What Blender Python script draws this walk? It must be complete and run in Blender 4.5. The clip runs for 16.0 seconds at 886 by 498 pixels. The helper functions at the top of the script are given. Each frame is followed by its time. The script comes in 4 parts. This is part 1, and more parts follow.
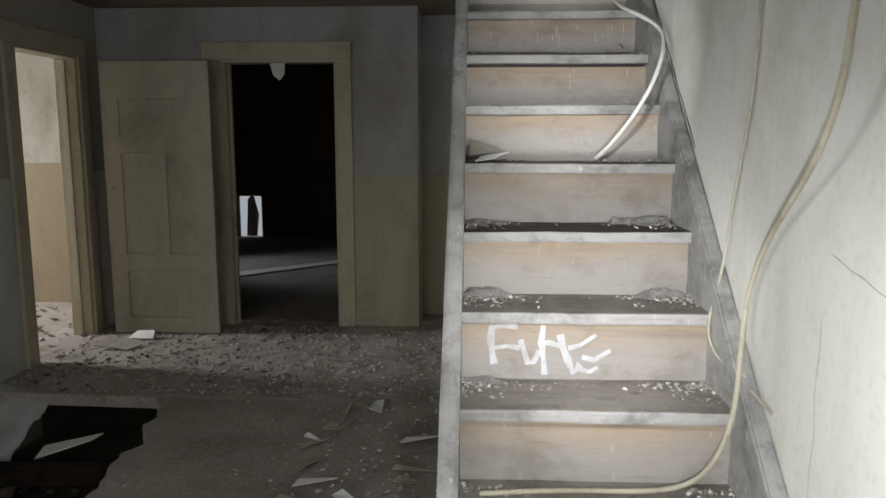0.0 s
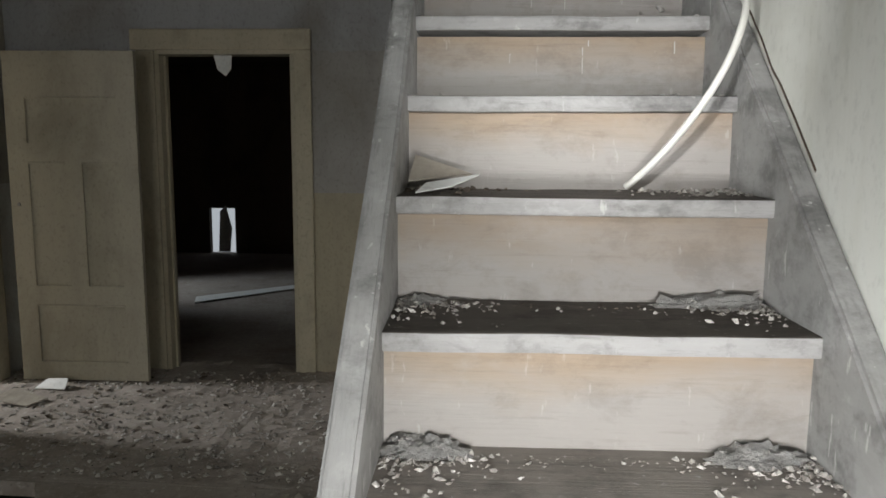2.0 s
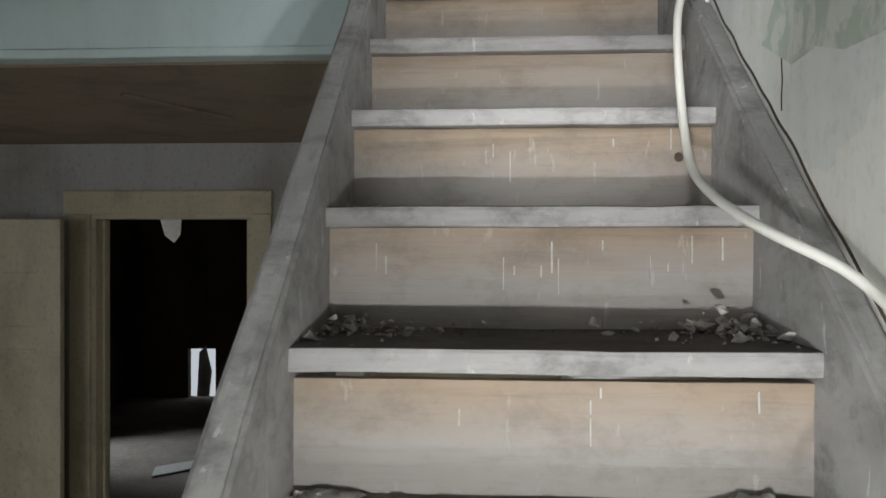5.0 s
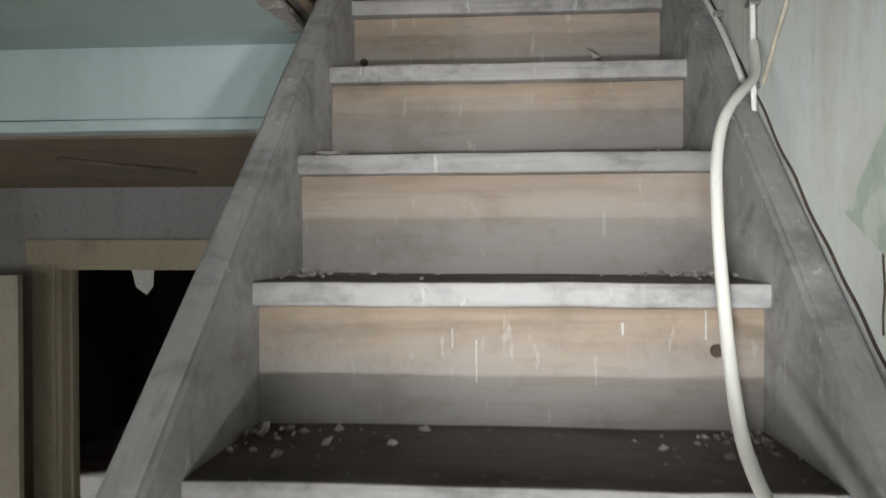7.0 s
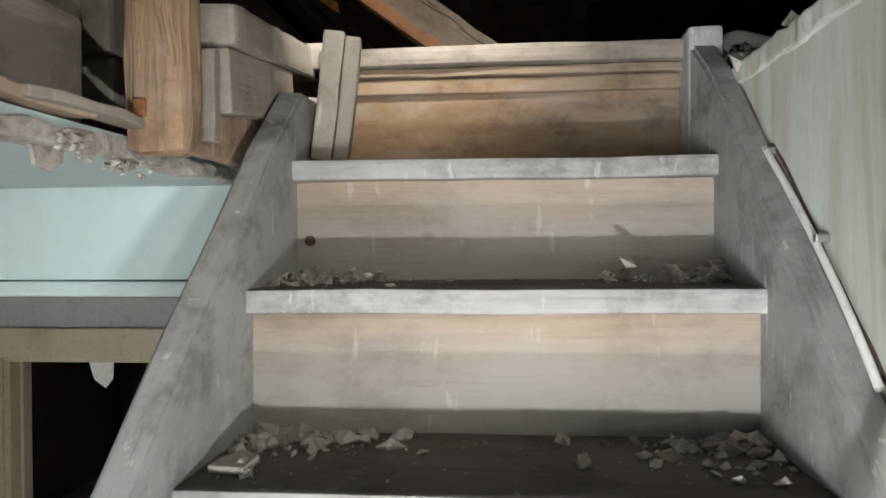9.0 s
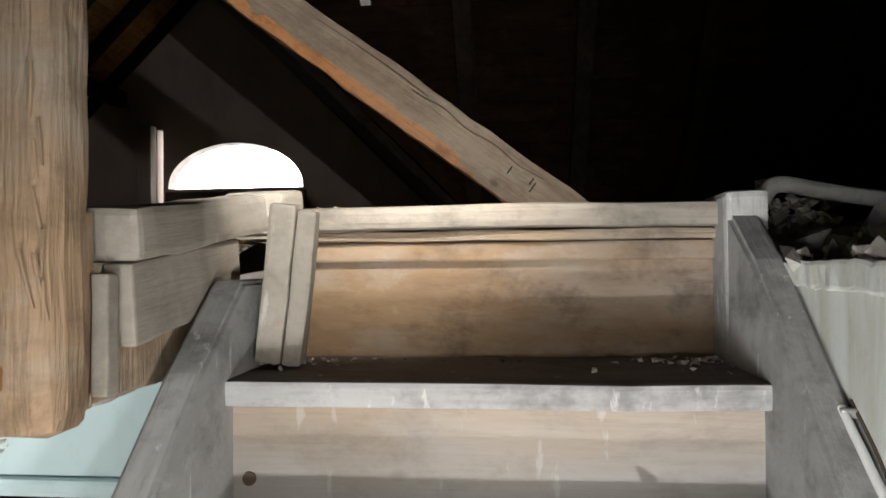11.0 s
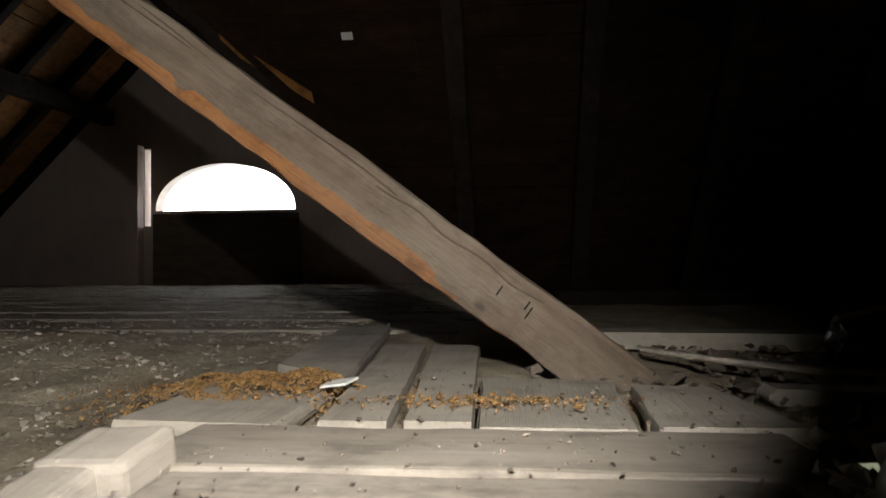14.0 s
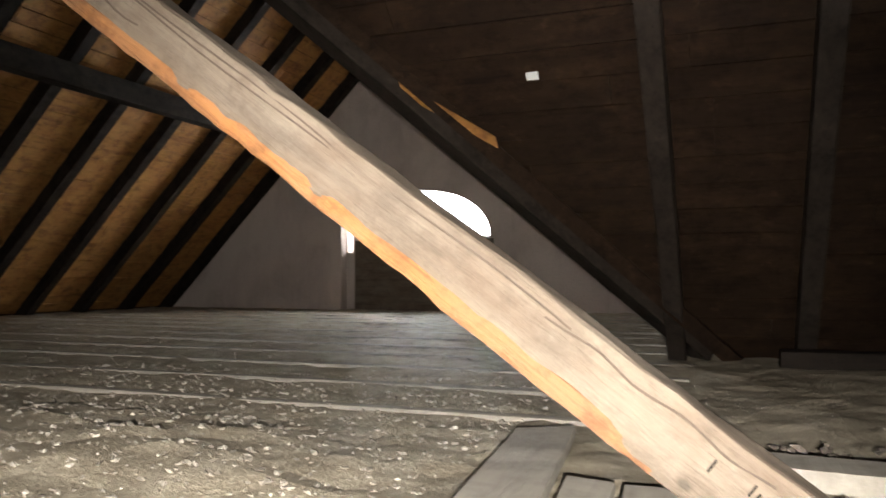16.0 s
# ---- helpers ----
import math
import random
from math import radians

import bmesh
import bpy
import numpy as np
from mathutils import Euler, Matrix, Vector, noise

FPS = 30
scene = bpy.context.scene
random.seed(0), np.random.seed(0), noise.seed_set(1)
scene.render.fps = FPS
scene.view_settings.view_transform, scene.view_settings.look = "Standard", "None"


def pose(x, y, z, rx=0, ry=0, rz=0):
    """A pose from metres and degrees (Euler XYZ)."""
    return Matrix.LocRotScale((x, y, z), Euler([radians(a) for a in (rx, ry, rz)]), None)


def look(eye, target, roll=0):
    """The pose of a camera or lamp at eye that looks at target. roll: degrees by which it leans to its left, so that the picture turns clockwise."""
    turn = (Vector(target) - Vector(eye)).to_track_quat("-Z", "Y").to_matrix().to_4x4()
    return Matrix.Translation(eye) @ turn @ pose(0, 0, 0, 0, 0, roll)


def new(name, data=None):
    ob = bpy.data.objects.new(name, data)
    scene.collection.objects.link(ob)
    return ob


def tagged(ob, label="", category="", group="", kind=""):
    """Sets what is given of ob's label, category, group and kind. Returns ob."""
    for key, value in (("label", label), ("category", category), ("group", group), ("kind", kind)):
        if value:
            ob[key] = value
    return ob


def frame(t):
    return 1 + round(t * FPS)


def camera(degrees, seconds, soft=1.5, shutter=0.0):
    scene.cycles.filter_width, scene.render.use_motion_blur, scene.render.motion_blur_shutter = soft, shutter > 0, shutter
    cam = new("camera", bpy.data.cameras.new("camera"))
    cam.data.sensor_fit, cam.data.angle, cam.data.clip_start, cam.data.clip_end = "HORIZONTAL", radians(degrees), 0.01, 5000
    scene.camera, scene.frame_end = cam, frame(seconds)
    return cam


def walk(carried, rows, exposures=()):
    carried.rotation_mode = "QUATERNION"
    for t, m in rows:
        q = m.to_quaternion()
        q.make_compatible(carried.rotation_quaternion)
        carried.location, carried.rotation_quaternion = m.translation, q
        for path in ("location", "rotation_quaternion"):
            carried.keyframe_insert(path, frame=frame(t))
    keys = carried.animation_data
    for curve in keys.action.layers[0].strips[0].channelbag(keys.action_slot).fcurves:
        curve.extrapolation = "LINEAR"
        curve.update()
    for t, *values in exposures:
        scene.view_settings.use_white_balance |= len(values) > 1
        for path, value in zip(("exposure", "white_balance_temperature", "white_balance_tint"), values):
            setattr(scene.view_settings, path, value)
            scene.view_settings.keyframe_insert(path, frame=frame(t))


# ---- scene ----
# An abandoned house: a hall with a steep wooden stair up to the attic.
# x to the right across the stair, y along the stair, z up; hall floor at 0.
cam = camera(60.81, 16.0, soft=1.6, shutter=0.3)
PATH = [
    (0.0, 0.107, 0.207, 1.514, 81.51, 0.03, 2.49),
    (0.5, 0.138, 0.541, 1.498, 81.75, -0.09, 2.39),
    (1.0, 0.220, 0.878, 1.511, 81.78, -0.14, 2.34),
    (1.5, 0.230, 1.107, 1.549, 81.83, -0.19, 2.64),
    (2.0, 0.214, 1.253, 1.522, 82.05, -0.35, 2.70),
    (2.5, 0.215, 1.337, 1.514, 82.28, -0.57, 2.66),
    (3.0, 0.249, 1.437, 1.524, 82.13, -0.49, 2.74),
    (3.5, 0.305, 1.667, 1.586, 81.62, 0.05, 2.63),
    (4.0, 0.299, 1.803, 1.699, 81.80, 0.01, 3.16),
    (4.5, 0.288, 1.945, 1.853, 83.86, 0.08, 3.31),
    (5.0, 0.315, 2.058, 1.925, 89.83, -0.08, 3.34),
    (5.2, 0.335, 2.109, 1.939, 89.86, -0.01, 3.43),
    (7.3, 0.392, 2.540, 2.303, 89.30, 0.07, 4.69),
    (7.5, 0.394, 2.597, 2.358, 89.86, 0.27, 3.87),
    (8.0, 0.438, 2.685, 2.445, 89.43, 0.21, 4.43),
    (8.5, 0.397, 2.796, 2.527, 89.29, 0.31, 4.60),
    (9.0, 0.406, 2.893, 2.598, 89.51, 0.39, 5.03),
    (9.5, 0.421, 2.993, 2.682, 89.31, 0.73, 5.51),
    (10.0, 0.414, 3.054, 2.794, 89.56, 0.75, 5.67),
    (10.2, 0.416, 3.070, 2.812, 90.13, 0.60, 5.50),
    (12.3, 0.433, 3.339, 2.985, 91.05, 0.50, 5.71),
    (12.5, 0.427, 3.378, 3.008, 90.94, 0.44, 5.73),
    (13.0, 0.441, 3.455, 3.106, 91.17, 0.35, 5.65),
    (13.5, 0.448, 3.480, 3.156, 91.31, 0.42, 5.75),
    (14.0, 0.452, 3.591, 3.175, 91.21, 0.46, 5.69),
    (14.5, 0.441, 3.729, 3.252, 91.39, 0.48, 6.24),
    (15.0, 0.441, 3.792, 3.276, 91.71, 0.40, 8.99),
    (15.5, 0.450, 3.877, 3.325, 91.76, 0.09, 13.80),
    (16.0, 0.442, 3.953, 3.423, 92.07, 0.14, 20.79),
]
EXPOSURES = [(0.0, 0.3), (1.0, 0.4), (1.5, 0.45), (3.0, 0.5), (4.0, 0.5), (4.5, 0.6), (5.0, 0.8), (7.3, 1.2), (8.0, 1.45), (9.0, 2.0), (9.5, 2.25), (10.2, 2.4), (12.3, 1.95), (13.0, 1.8), (13.5, 1.9), (14.0, 2.2), (14.5, 2.7), (15.5, 3.8), (16.0, 4.6)]
walk(cam, [(t, pose(*p)) for t, *p in PATH], EXPOSURES)

# ---- light ----
world = bpy.data.worlds.new("sky")
scene.world = world
world.use_nodes = True
wn = world.node_tree.nodes
sky = wn.new("ShaderNodeTexSky")
sky.sky_type = "NISHITA"
sky.sun_disc = False
sky.sun_elevation, sky.sun_rotation = radians(38), radians(200)
world.node_tree.links.new(sky.outputs[0], wn["Background"].inputs[0])
sky.dust_density = 6.0
wn["Background"].inputs[1].default_value = 0.07


def lamp(name, kind, m, energy, color=(1, 1, 1), **kw):
    d = bpy.data.lights.new(name, kind)
    d.energy, d.color = energy, color
    if kind == "AREA":
        d.shape, d.size, d.size_y = "RECTANGLE", kw["size"][0], kw["size"][1]
    if kind == "SPOT":
        d.spot_size, d.spot_blend, d.shadow_soft_size = radians(kw["cone"]), kw["blend"], kw["radius"]
    if kind == "SUN":
        d.angle = radians(kw["angle"])
    ob = new(name, d)
    ob.matrix_world = m
    return ob


lamp("sun", "SUN", look((0, 0, 20), (3.0, 8.0, 12)), 1.2, (1.0, 0.96, 0.9), angle=10)
# the torch that the walker carries, at six places along the climb
TORCH = (0.97, 0.985, 1.0)
lamp("torch_start", "SPOT", look((0.20, 0.55, 1.25), (0.66, 1.90, 0.84)), 56, TORCH, cone=84, blend=1.0, radius=0.012)
lamp("torch_low", "SPOT", look((0.31, 1.44, 1.27), (0.42, 2.40, 1.05)), 23, TORCH, cone=82, blend=1.0, radius=0.012)
lamp("torch_half", "SPOT", look((0.37, 2.06, 1.67), (0.44, 2.95, 1.76)), 18, TORCH, cone=82, blend=1.0, radius=0.012)
lamp("torch_high", "SPOT", look((0.46, 2.76, 2.24), (0.42, 3.95, 2.47)), 10, TORCH, cone=86, blend=1.0, radius=0.012)
lamp("torch_landing", "SPOT", look((0.50, 3.30, 2.72), (0.05, 4.15, 2.86)), 2.0, (1.0, 0.965, 0.91), cone=116, blend=1.0, radius=0.012)
lamp("torch_top", "SPOT", look((0.54, 3.70, 3.40), (-0.40, 6.0, 3.04)), 28, (1.0, 0.965, 0.91), cone=84, blend=0.8, radius=0.012)
# daylight in the openings
lamp("daylight_entrance", "AREA", look((-1.0, -2.25, 1.5), (-0.8, 1.0, 0.6)), 15, (0.97, 0.98, 1.0), size=(1.1, 1.9))
# Added fill for the stair wall; no window is known here.
lamp("daylight_hall_window", "AREA", look((-2.75, -0.1, 1.55), (0.75, 1.1, 1.1)), 28, (0.98, 0.99, 1.0), size=(1.2, 1.1))
lamp("daylight_side_room", "AREA", look((-6.40, 5.50, 1.75), (-1.5, 5.32, 0.2)), 140, (0.95, 0.97, 1.0), size=(0.45, 0.6))
lamp("daylight_back_room", "AREA", look((-4.75, 8.85, 1.5), (-2.0, 8.95, 0.0)), 22, (0.85, 0.93, 1.0), size=(0.2, 0.6))


# ---- materials ----
def material(name, rough=0.8, metal=0.0, spec=0.3):
    m = bpy.data.materials.new(name)
    m.use_nodes = True
    b = m.node_tree.nodes["Principled BSDF"]
    b.inputs["Roughness"].default_value = rough
    b.inputs["Metallic"].default_value = metal
    b.inputs["Specular IOR Level"].default_value = spec
    return m, m.node_tree.nodes, m.node_tree.links, b


def coords(n, l, scale, kind="Object"):
    tc = n.new("ShaderNodeTexCoord")
    mp = n.new("ShaderNodeMapping")
    mp.inputs["Scale"].default_value = scale
    l.new(tc.outputs[kind], mp.inputs[0])
    return mp.outputs[0]


def noise_node(n, l, vec, scale, detail=6, rough=0.6, dist=0.0):
    t = n.new("ShaderNodeTexNoise")
    t.inputs["Scale"].default_value, t.inputs["Detail"].default_value = scale, detail
    t.inputs["Roughness"].default_value, t.inputs["Distortion"].default_value = rough, dist
    l.new(vec, t.inputs["Vector"])
    return t.outputs["Fac"]


def ramp(n, l, fac, stops):
    r = n.new("ShaderNodeValToRGB")
    e = r.color_ramp.elements
    while len(e) < len(stops):
        e.new(0.5)
    for q, (p, c) in zip(e, stops):
        q.position = p
        q.color = (c, c, c, 1) if isinstance(c, (int, float)) else (*c, 1)
    l.new(fac, r.inputs[0])
    return r.outputs[0]


def mix(n, l, fac, a, b):
    m = n.new("ShaderNodeMix")
    m.data_type = "RGBA"
    for s, v in ((0, fac), (6, a), (7, b)):
        if isinstance(v, (int, float)):
            m.inputs[s].default_value = v
        elif isinstance(v, tuple):
            m.inputs[s].default_value = (*v, 1)
        else:
            l.new(v, m.inputs[s])
    return m.outputs[2]


def bump(n, l, b, height, strength=0.3, dist=0.01):
    u = n.new("ShaderNodeBump")
    u.inputs["Strength"].default_value, u.inputs["Distance"].default_value = strength, dist
    l.new(height, u.inputs["Height"])
    l.new(u.outputs[0], b.inputs["Normal"])


def wood(name, dark, light, dust, along=(1.2, 22, 22), dust_at=(0.45, 0.62), rough=0.75, bump_s=0.35, spots=0.0, clean_top=0.0, worn=1.0):
    """Old timber: grain stretched along one axis, patches of dust, knots, a few pale paint spots.
    clean_top: how much of a board's upper edge stays free of settled dust."""
    m, n, l, b = material(name, rough)
    v = coords(n, l, tuple(a * 0.55 for a in along))
    g = noise_node(n, l, v, 2.0, 6, 0.6, 0.35)
    base = ramp(n, l, g, ((0.25, dark), (0.5, light), (0.78, tuple(0.78 * c for c in light))))
    w = coords(n, l, (1.6, 2.2, 4.0))
    p = noise_node(n, l, w, 1.5, 9, 0.66, 0.3)
    fac = ramp(n, l, p, ((dust_at[0] - 0.06, 0), (dust_at[1] + 0.06, 1)))
    if clean_top:
        sep = n.new("ShaderNodeSeparateXYZ")
        l.new(coords(n, l, (1, 1, 1), "Generated"), sep.inputs[0])
        ad = n.new("ShaderNodeMath")
        ad.operation = "MULTIPLY_ADD"
        ad.inputs[1].default_value = 1.1
        l.new(p, ad.inputs[0])
        l.new(sep.outputs[2], ad.inputs[2])
        mr = n.new("ShaderNodeMapRange")
        l.new(ad.outputs[0], mr.inputs[0])
        for q, val in ((1, 1.02), (2, 1.62), (3, 1.0), (4, 0.0)):
            mr.inputs[q].default_value = val
        keep = mr.outputs[0]
        mu = n.new("ShaderNodeMath")
        mu.operation, mu.use_clamp = "MULTIPLY_ADD", True
        mu.inputs[2].default_value = -0.12
        l.new(keep, mu.inputs[0])
        mu.inputs[1].default_value = 1.12
        fac = mu.outputs[0]
    col = mix(n, l, fac, base, dust)
    blot = noise_node(n, l, coords(n, l, (4, 6, 9)), 1.3, 8, 0.7, 0.5)
    col = mix(n, l, ramp(n, l, blot, ((0.56, 0), (0.74, 0.6 * worn))), col, tuple(0.55 * c for c in dark))
    grime = noise_node(n, l, coords(n, l, (3.2, 3.6, 4.4)), 2.2, 13, 0.72, 0.12)
    col = mix(n, l, ramp(n, l, grime, ((0.50, 0), (0.64, 0.55 * worn))), col, tuple(0.45 * c for c in dark))
    col = mix(n, l, ramp(n, l, grime, ((0.30, 0.5 * worn), (0.42, 0))), col, tuple(min(0.7, 1.25 * c) for c in dust))
    scuff = noise_node(n, l, coords(n, l, tuple(1.4 * a for a in along)), 2.6, 9, 0.72, 0.1)
    col = mix(n, l, ramp(n, l, scuff, ((0.55, 0), (0.70, 0.5 * worn))), col, tuple(0.6 * c for c in dark))
    ri = n.new("ShaderNodeObjectInfo")
    tint = ramp(n, l, ri.outputs["Random"], ((0, 0.84), (1, 1.0)))
    mm = n.new("ShaderNodeMix")
    mm.data_type, mm.blend_type = "RGBA", "MULTIPLY"
    mm.inputs[0].default_value = 1.0
    l.new(col, mm.inputs[6])
    l.new(tint, mm.inputs[7])
    col = mm.outputs[2]
    vo = n.new("ShaderNodeTexVoronoi")
    vo.inputs["Scale"].default_value = 3.1
    l.new(coords(n, l, (1.0, 1.3, 1.6)), vo.inputs["Vector"])
    col = mix(n, l, ramp(n, l, vo.outputs["Distance"], ((0.03, 0.55), (0.06, 0))), col, tuple(0.5 * c for c in dark))
    if spots:
        s = noise_node(n, l, coords(n, l, (9, 9, 2.2)), 6, 4, 0.6)
        col = mix(n, l, ramp(n, l, s, ((0.645, 0), (0.70, spots))), col, (0.72, 0.7, 0.66))
    l.new(col, b.inputs["Base Color"])
    fine = noise_node(n, l, coords(n, l, tuple(2.2 * a for a in along)), 3, 5, 0.65, 0.3)
    add = n.new("ShaderNodeMath")
    l.new(g, add.inputs[0])
    l.new(fine, add.inputs[1])
    bump(n, l, b, add.outputs[0], bump_s, 0.006)
    return m


def plaster(name, c, stain, at=(0.48, 0.7), scale=1.4, fine=0.12, rough=0.85, bands=(), drip=(0.22, None), leak=None):
    """Painted plaster with stains; bands = (height, colour, softness) above which the paint changes."""
    m, n, l, b = material(name, rough)
    v = coords(n, l, (1, 1, 0.7))
    big = noise_node(n, l, v, scale, 8, 0.62, 0.4)
    col = c
    sep = n.new("ShaderNodeSeparateXYZ")
    l.new(coords(n, l, (1, 1, 1)), sep.inputs[0])
    wob = noise_node(n, l, coords(n, l, (1, 1, 1)), 4.5, 6, 0.6)
    for h, bc, soft in bands:
        ma = n.new("ShaderNodeMath")
        ma.operation = "MULTIPLY_ADD"
        ma.inputs[1].default_value = soft
        l.new(wob, ma.inputs[0])
        l.new(sep.outputs[2], ma.inputs[2])
        st = n.new("ShaderNodeMath")
        st.operation = "GREATER_THAN"
        st.inputs[1].default_value = h + 0.5 * soft
        l.new(ma.outputs[0], st.inputs[0])
        col = mix(n, l, st.outputs[0], col, bc)
    col = mix(n, l, ramp(n, l, big, ((at[0], 0), (at[1], 0.85))), col, stain)
    streak = noise_node(n, l, coords(n, l, (5, 5, 0.55)), 1.5, 7, 0.66)
    col = mix(n, l, ramp(n, l, streak, ((0.5, 0), (0.75, drip[0]))), col, drip[1] or tuple(0.7 * q for q in stain))
    if leak:
        mr = n.new("ShaderNodeMapRange")
        l.new(sep.outputs[2], mr.inputs[0])
        mr.inputs[1].default_value, mr.inputs[2].default_value = leak[0], leak[1]
        run = noise_node(n, l, coords(n, l, (5, 6.5, 0.9)), 1.9, 9, 0.66, 0.5)
        mu = n.new("ShaderNodeMath")
        mu.operation = "MULTIPLY"
        l.new(mr.outputs[0], mu.inputs[0])
        l.new(ramp(n, l, run, ((0.44, 0), (0.72, 0.8))), mu.inputs[1])
        col = mix(n, l, mu.outputs[0], col, leak[2])
    f = noise_node(n, l, v, 55, 5, 0.7)
    col = mix(n, l, ramp(n, l, f, ((0.3, fine * 3), (0.48, 0))), col, tuple(0.5 * q for q in stain))
    l.new(col, b.inputs["Base Color"])
    add = n.new("ShaderNodeMath")
    l.new(big, add.inputs[0])
    l.new(f, add.inputs[1])
    bump(n, l, b, add.outputs[0], 0.16, 0.006)
    return m


def earth(name, c1, c2, c3, scale=6, rough=0.95, bump_s=0.8):
    m, n, l, b = material(name, rough, spec=0.15)
    v = coords(n, l, (1, 1, 1))
    a = noise_node(n, l, v, scale, 9, 0.68)
    f = noise_node(n, l, v, scale * 14, 5, 0.7)
    col = ramp(n, l, a, ((0.3, c1), (0.5, c2), (0.72, c3)))
    col = mix(n, l, ramp(n, l, f, ((0.56, 0), (0.7, 0.6))), col, tuple(min(1, 1.5 * q) for q in c3))
    col = mix(n, l, ramp(n, l, f, ((0.3, 0.6), (0.42, 0))), col, tuple(0.4 * q for q in c1))
    l.new(col, b.inputs["Base Color"])
    add = n.new("ShaderNodeMath")
    l.new(a, add.inputs[0])
    l.new(f, add.inputs[1])
    bump(n, l, b, add.outputs[0], bump_s, 0.02)
    return m


def chips(name, c1, c2, rough=0.9):
    m, n, l, b = material(name, rough, spec=0.2)
    g = n.new("ShaderNodeNewGeometry")
    col = ramp(n, l, g.outputs["Random Per Island"], ((0.0, c1), (0.6, tuple(0.5 * (p + q) for p, q in zip(c1, c2))), (1.0, c2)))
    f = noise_node(n, l, coords(n, l, (1, 1, 1)), 60, 4, 0.7)
    col = mix(n, l, ramp(n, l, f, ((0.35, 0.5), (0.55, 0))), col, tuple(0.4 * q for q in c1))
    l.new(col, b.inputs["Base Color"])
    bump(n, l, b, f, 0.5, 0.004)
    return m


GREY_TREAD = wood("grey_tread_wood", (0.17, 0.16, 0.15), (0.31, 0.30, 0.29), (0.40, 0.39, 0.38), spots=0.3)
# Foot dirt, with shade on treads above the torch put into the colour.
TREAD_TOP = wood("trodden_shaded_tread_top", (0.045, 0.037, 0.031), (0.10, 0.085, 0.073), (0.135, 0.118, 0.104), spots=0.2)
TREAD_DUSTY = wood("dusty_tread_top", (0.13, 0.115, 0.10), (0.23, 0.205, 0.18), (0.29, 0.262, 0.235), spots=0.3)
RISER = wood("riser_wood", (0.19, 0.145, 0.105), (0.345, 0.27, 0.20), (0.335, 0.31, 0.288), spots=0.16, clean_top=1.0, worn=0.5)
STRINGER = wood("grey_stringer_wood", (0.19, 0.186, 0.178), (0.32, 0.313, 0.30), (0.42, 0.412, 0.398), along=(22, 3, 3), spots=0.4)
RAW = wood("raw_pine", (0.23, 0.145, 0.085), (0.44, 0.295, 0.18), (0.43, 0.37, 0.305), along=(26, 26, 1.6), dust_at=(0.48, 0.72), bump_s=0.8)
OLD = wood("weathered_board", (0.17, 0.147, 0.12), (0.31, 0.27, 0.222), (0.39, 0.352, 0.30), along=(22, 1.5, 22), spots=0.3, bump_s=0.25, worn=0.6)
BEAM = wood("old_beam_wood", (0.06, 0.042, 0.03), (0.15, 0.11, 0.078), (0.205, 0.168, 0.128), along=(1.0, 16, 16), dust_at=(0.46, 0.66), bump_s=1.2, worn=0.6)
BEAM_RED = wood("split_beam_wood", (0.15, 0.052, 0.02), (0.40, 0.165, 0.05), (0.27, 0.14, 0.07), along=(1.0, 20, 20), dust_at=(0.42, 0.60), bump_s=1.2)
PLANK = wood("dusty_attic_plank", (0.23, 0.20, 0.165), (0.38, 0.34, 0.28), (0.44, 0.40, 0.338), along=(22, 1.3, 22), dust_at=(0.42, 0.66), bump_s=0.5, worn=0.5)
CROSS = wood("landing_board", (0.13, 0.11, 0.088), (0.24, 0.205, 0.165), (0.29, 0.258, 0.215), along=(1.2, 22, 22), dust_at=(0.42, 0.66))
LAST = wood("top_riser_wood", (0.10, 0.055, 0.028), (0.25, 0.16, 0.088), (0.28, 0.24, 0.20), along=(1.1, 9, 5), dust_at=(0.47, 0.62))
STRIP = wood("splintered_strip_wood", (0.15, 0.095, 0.055), (0.29, 0.205, 0.13), (0.31, 0.265, 0.215), along=(1.2, 26, 26), dust_at=(0.45, 0.66), bump_s=0.8)
ROOFWOOD = wood("roof_boarding", (0.13, 0.052, 0.016), (0.33, 0.15, 0.042), (0.40, 0.21, 0.065), along=(8, 1.2, 8), dust_at=(0.5, 0.8))
# Near-black base colour, set low so the slopes stay dark under the torch.
ROOFDARK = wood("near_black_roof_boarding", (0.008, 0.005, 0.004), (0.022, 0.013, 0.008), (0.05, 0.028, 0.016), along=(1.2, 10, 10), dust_at=(0.55, 0.8))
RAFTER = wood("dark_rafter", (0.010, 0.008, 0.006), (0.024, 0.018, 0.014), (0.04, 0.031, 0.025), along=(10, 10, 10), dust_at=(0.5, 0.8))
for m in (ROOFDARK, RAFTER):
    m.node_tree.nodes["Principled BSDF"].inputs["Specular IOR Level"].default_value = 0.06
CREAM = plaster("cream_gloss_paint", (0.47, 0.42, 0.31), (0.27, 0.235, 0.17), at=(0.5, 0.75), scale=3, rough=0.5)
DOORPAINT = plaster("dirty_cream_door_paint", (0.40, 0.365, 0.285), (0.24, 0.215, 0.165), at=(0.48, 0.75), scale=2.4, rough=0.5)
BACKWALL = plaster("two_tone_wall", (0.40, 0.355, 0.26), (0.22, 0.2, 0.17), at=(0.5, 0.76), bands=((1.2, (0.37, 0.355, 0.335), 0.0), (2.1, (0.39, 0.395, 0.40), 0.12)))
LEFTWALL = plaster("left_wall_paint", (0.62, 0.63, 0.60), (0.34, 0.32, 0.27), at=(0.5, 0.8), bands=((1.25, (0.42, 0.4, 0.34), 0.0),))
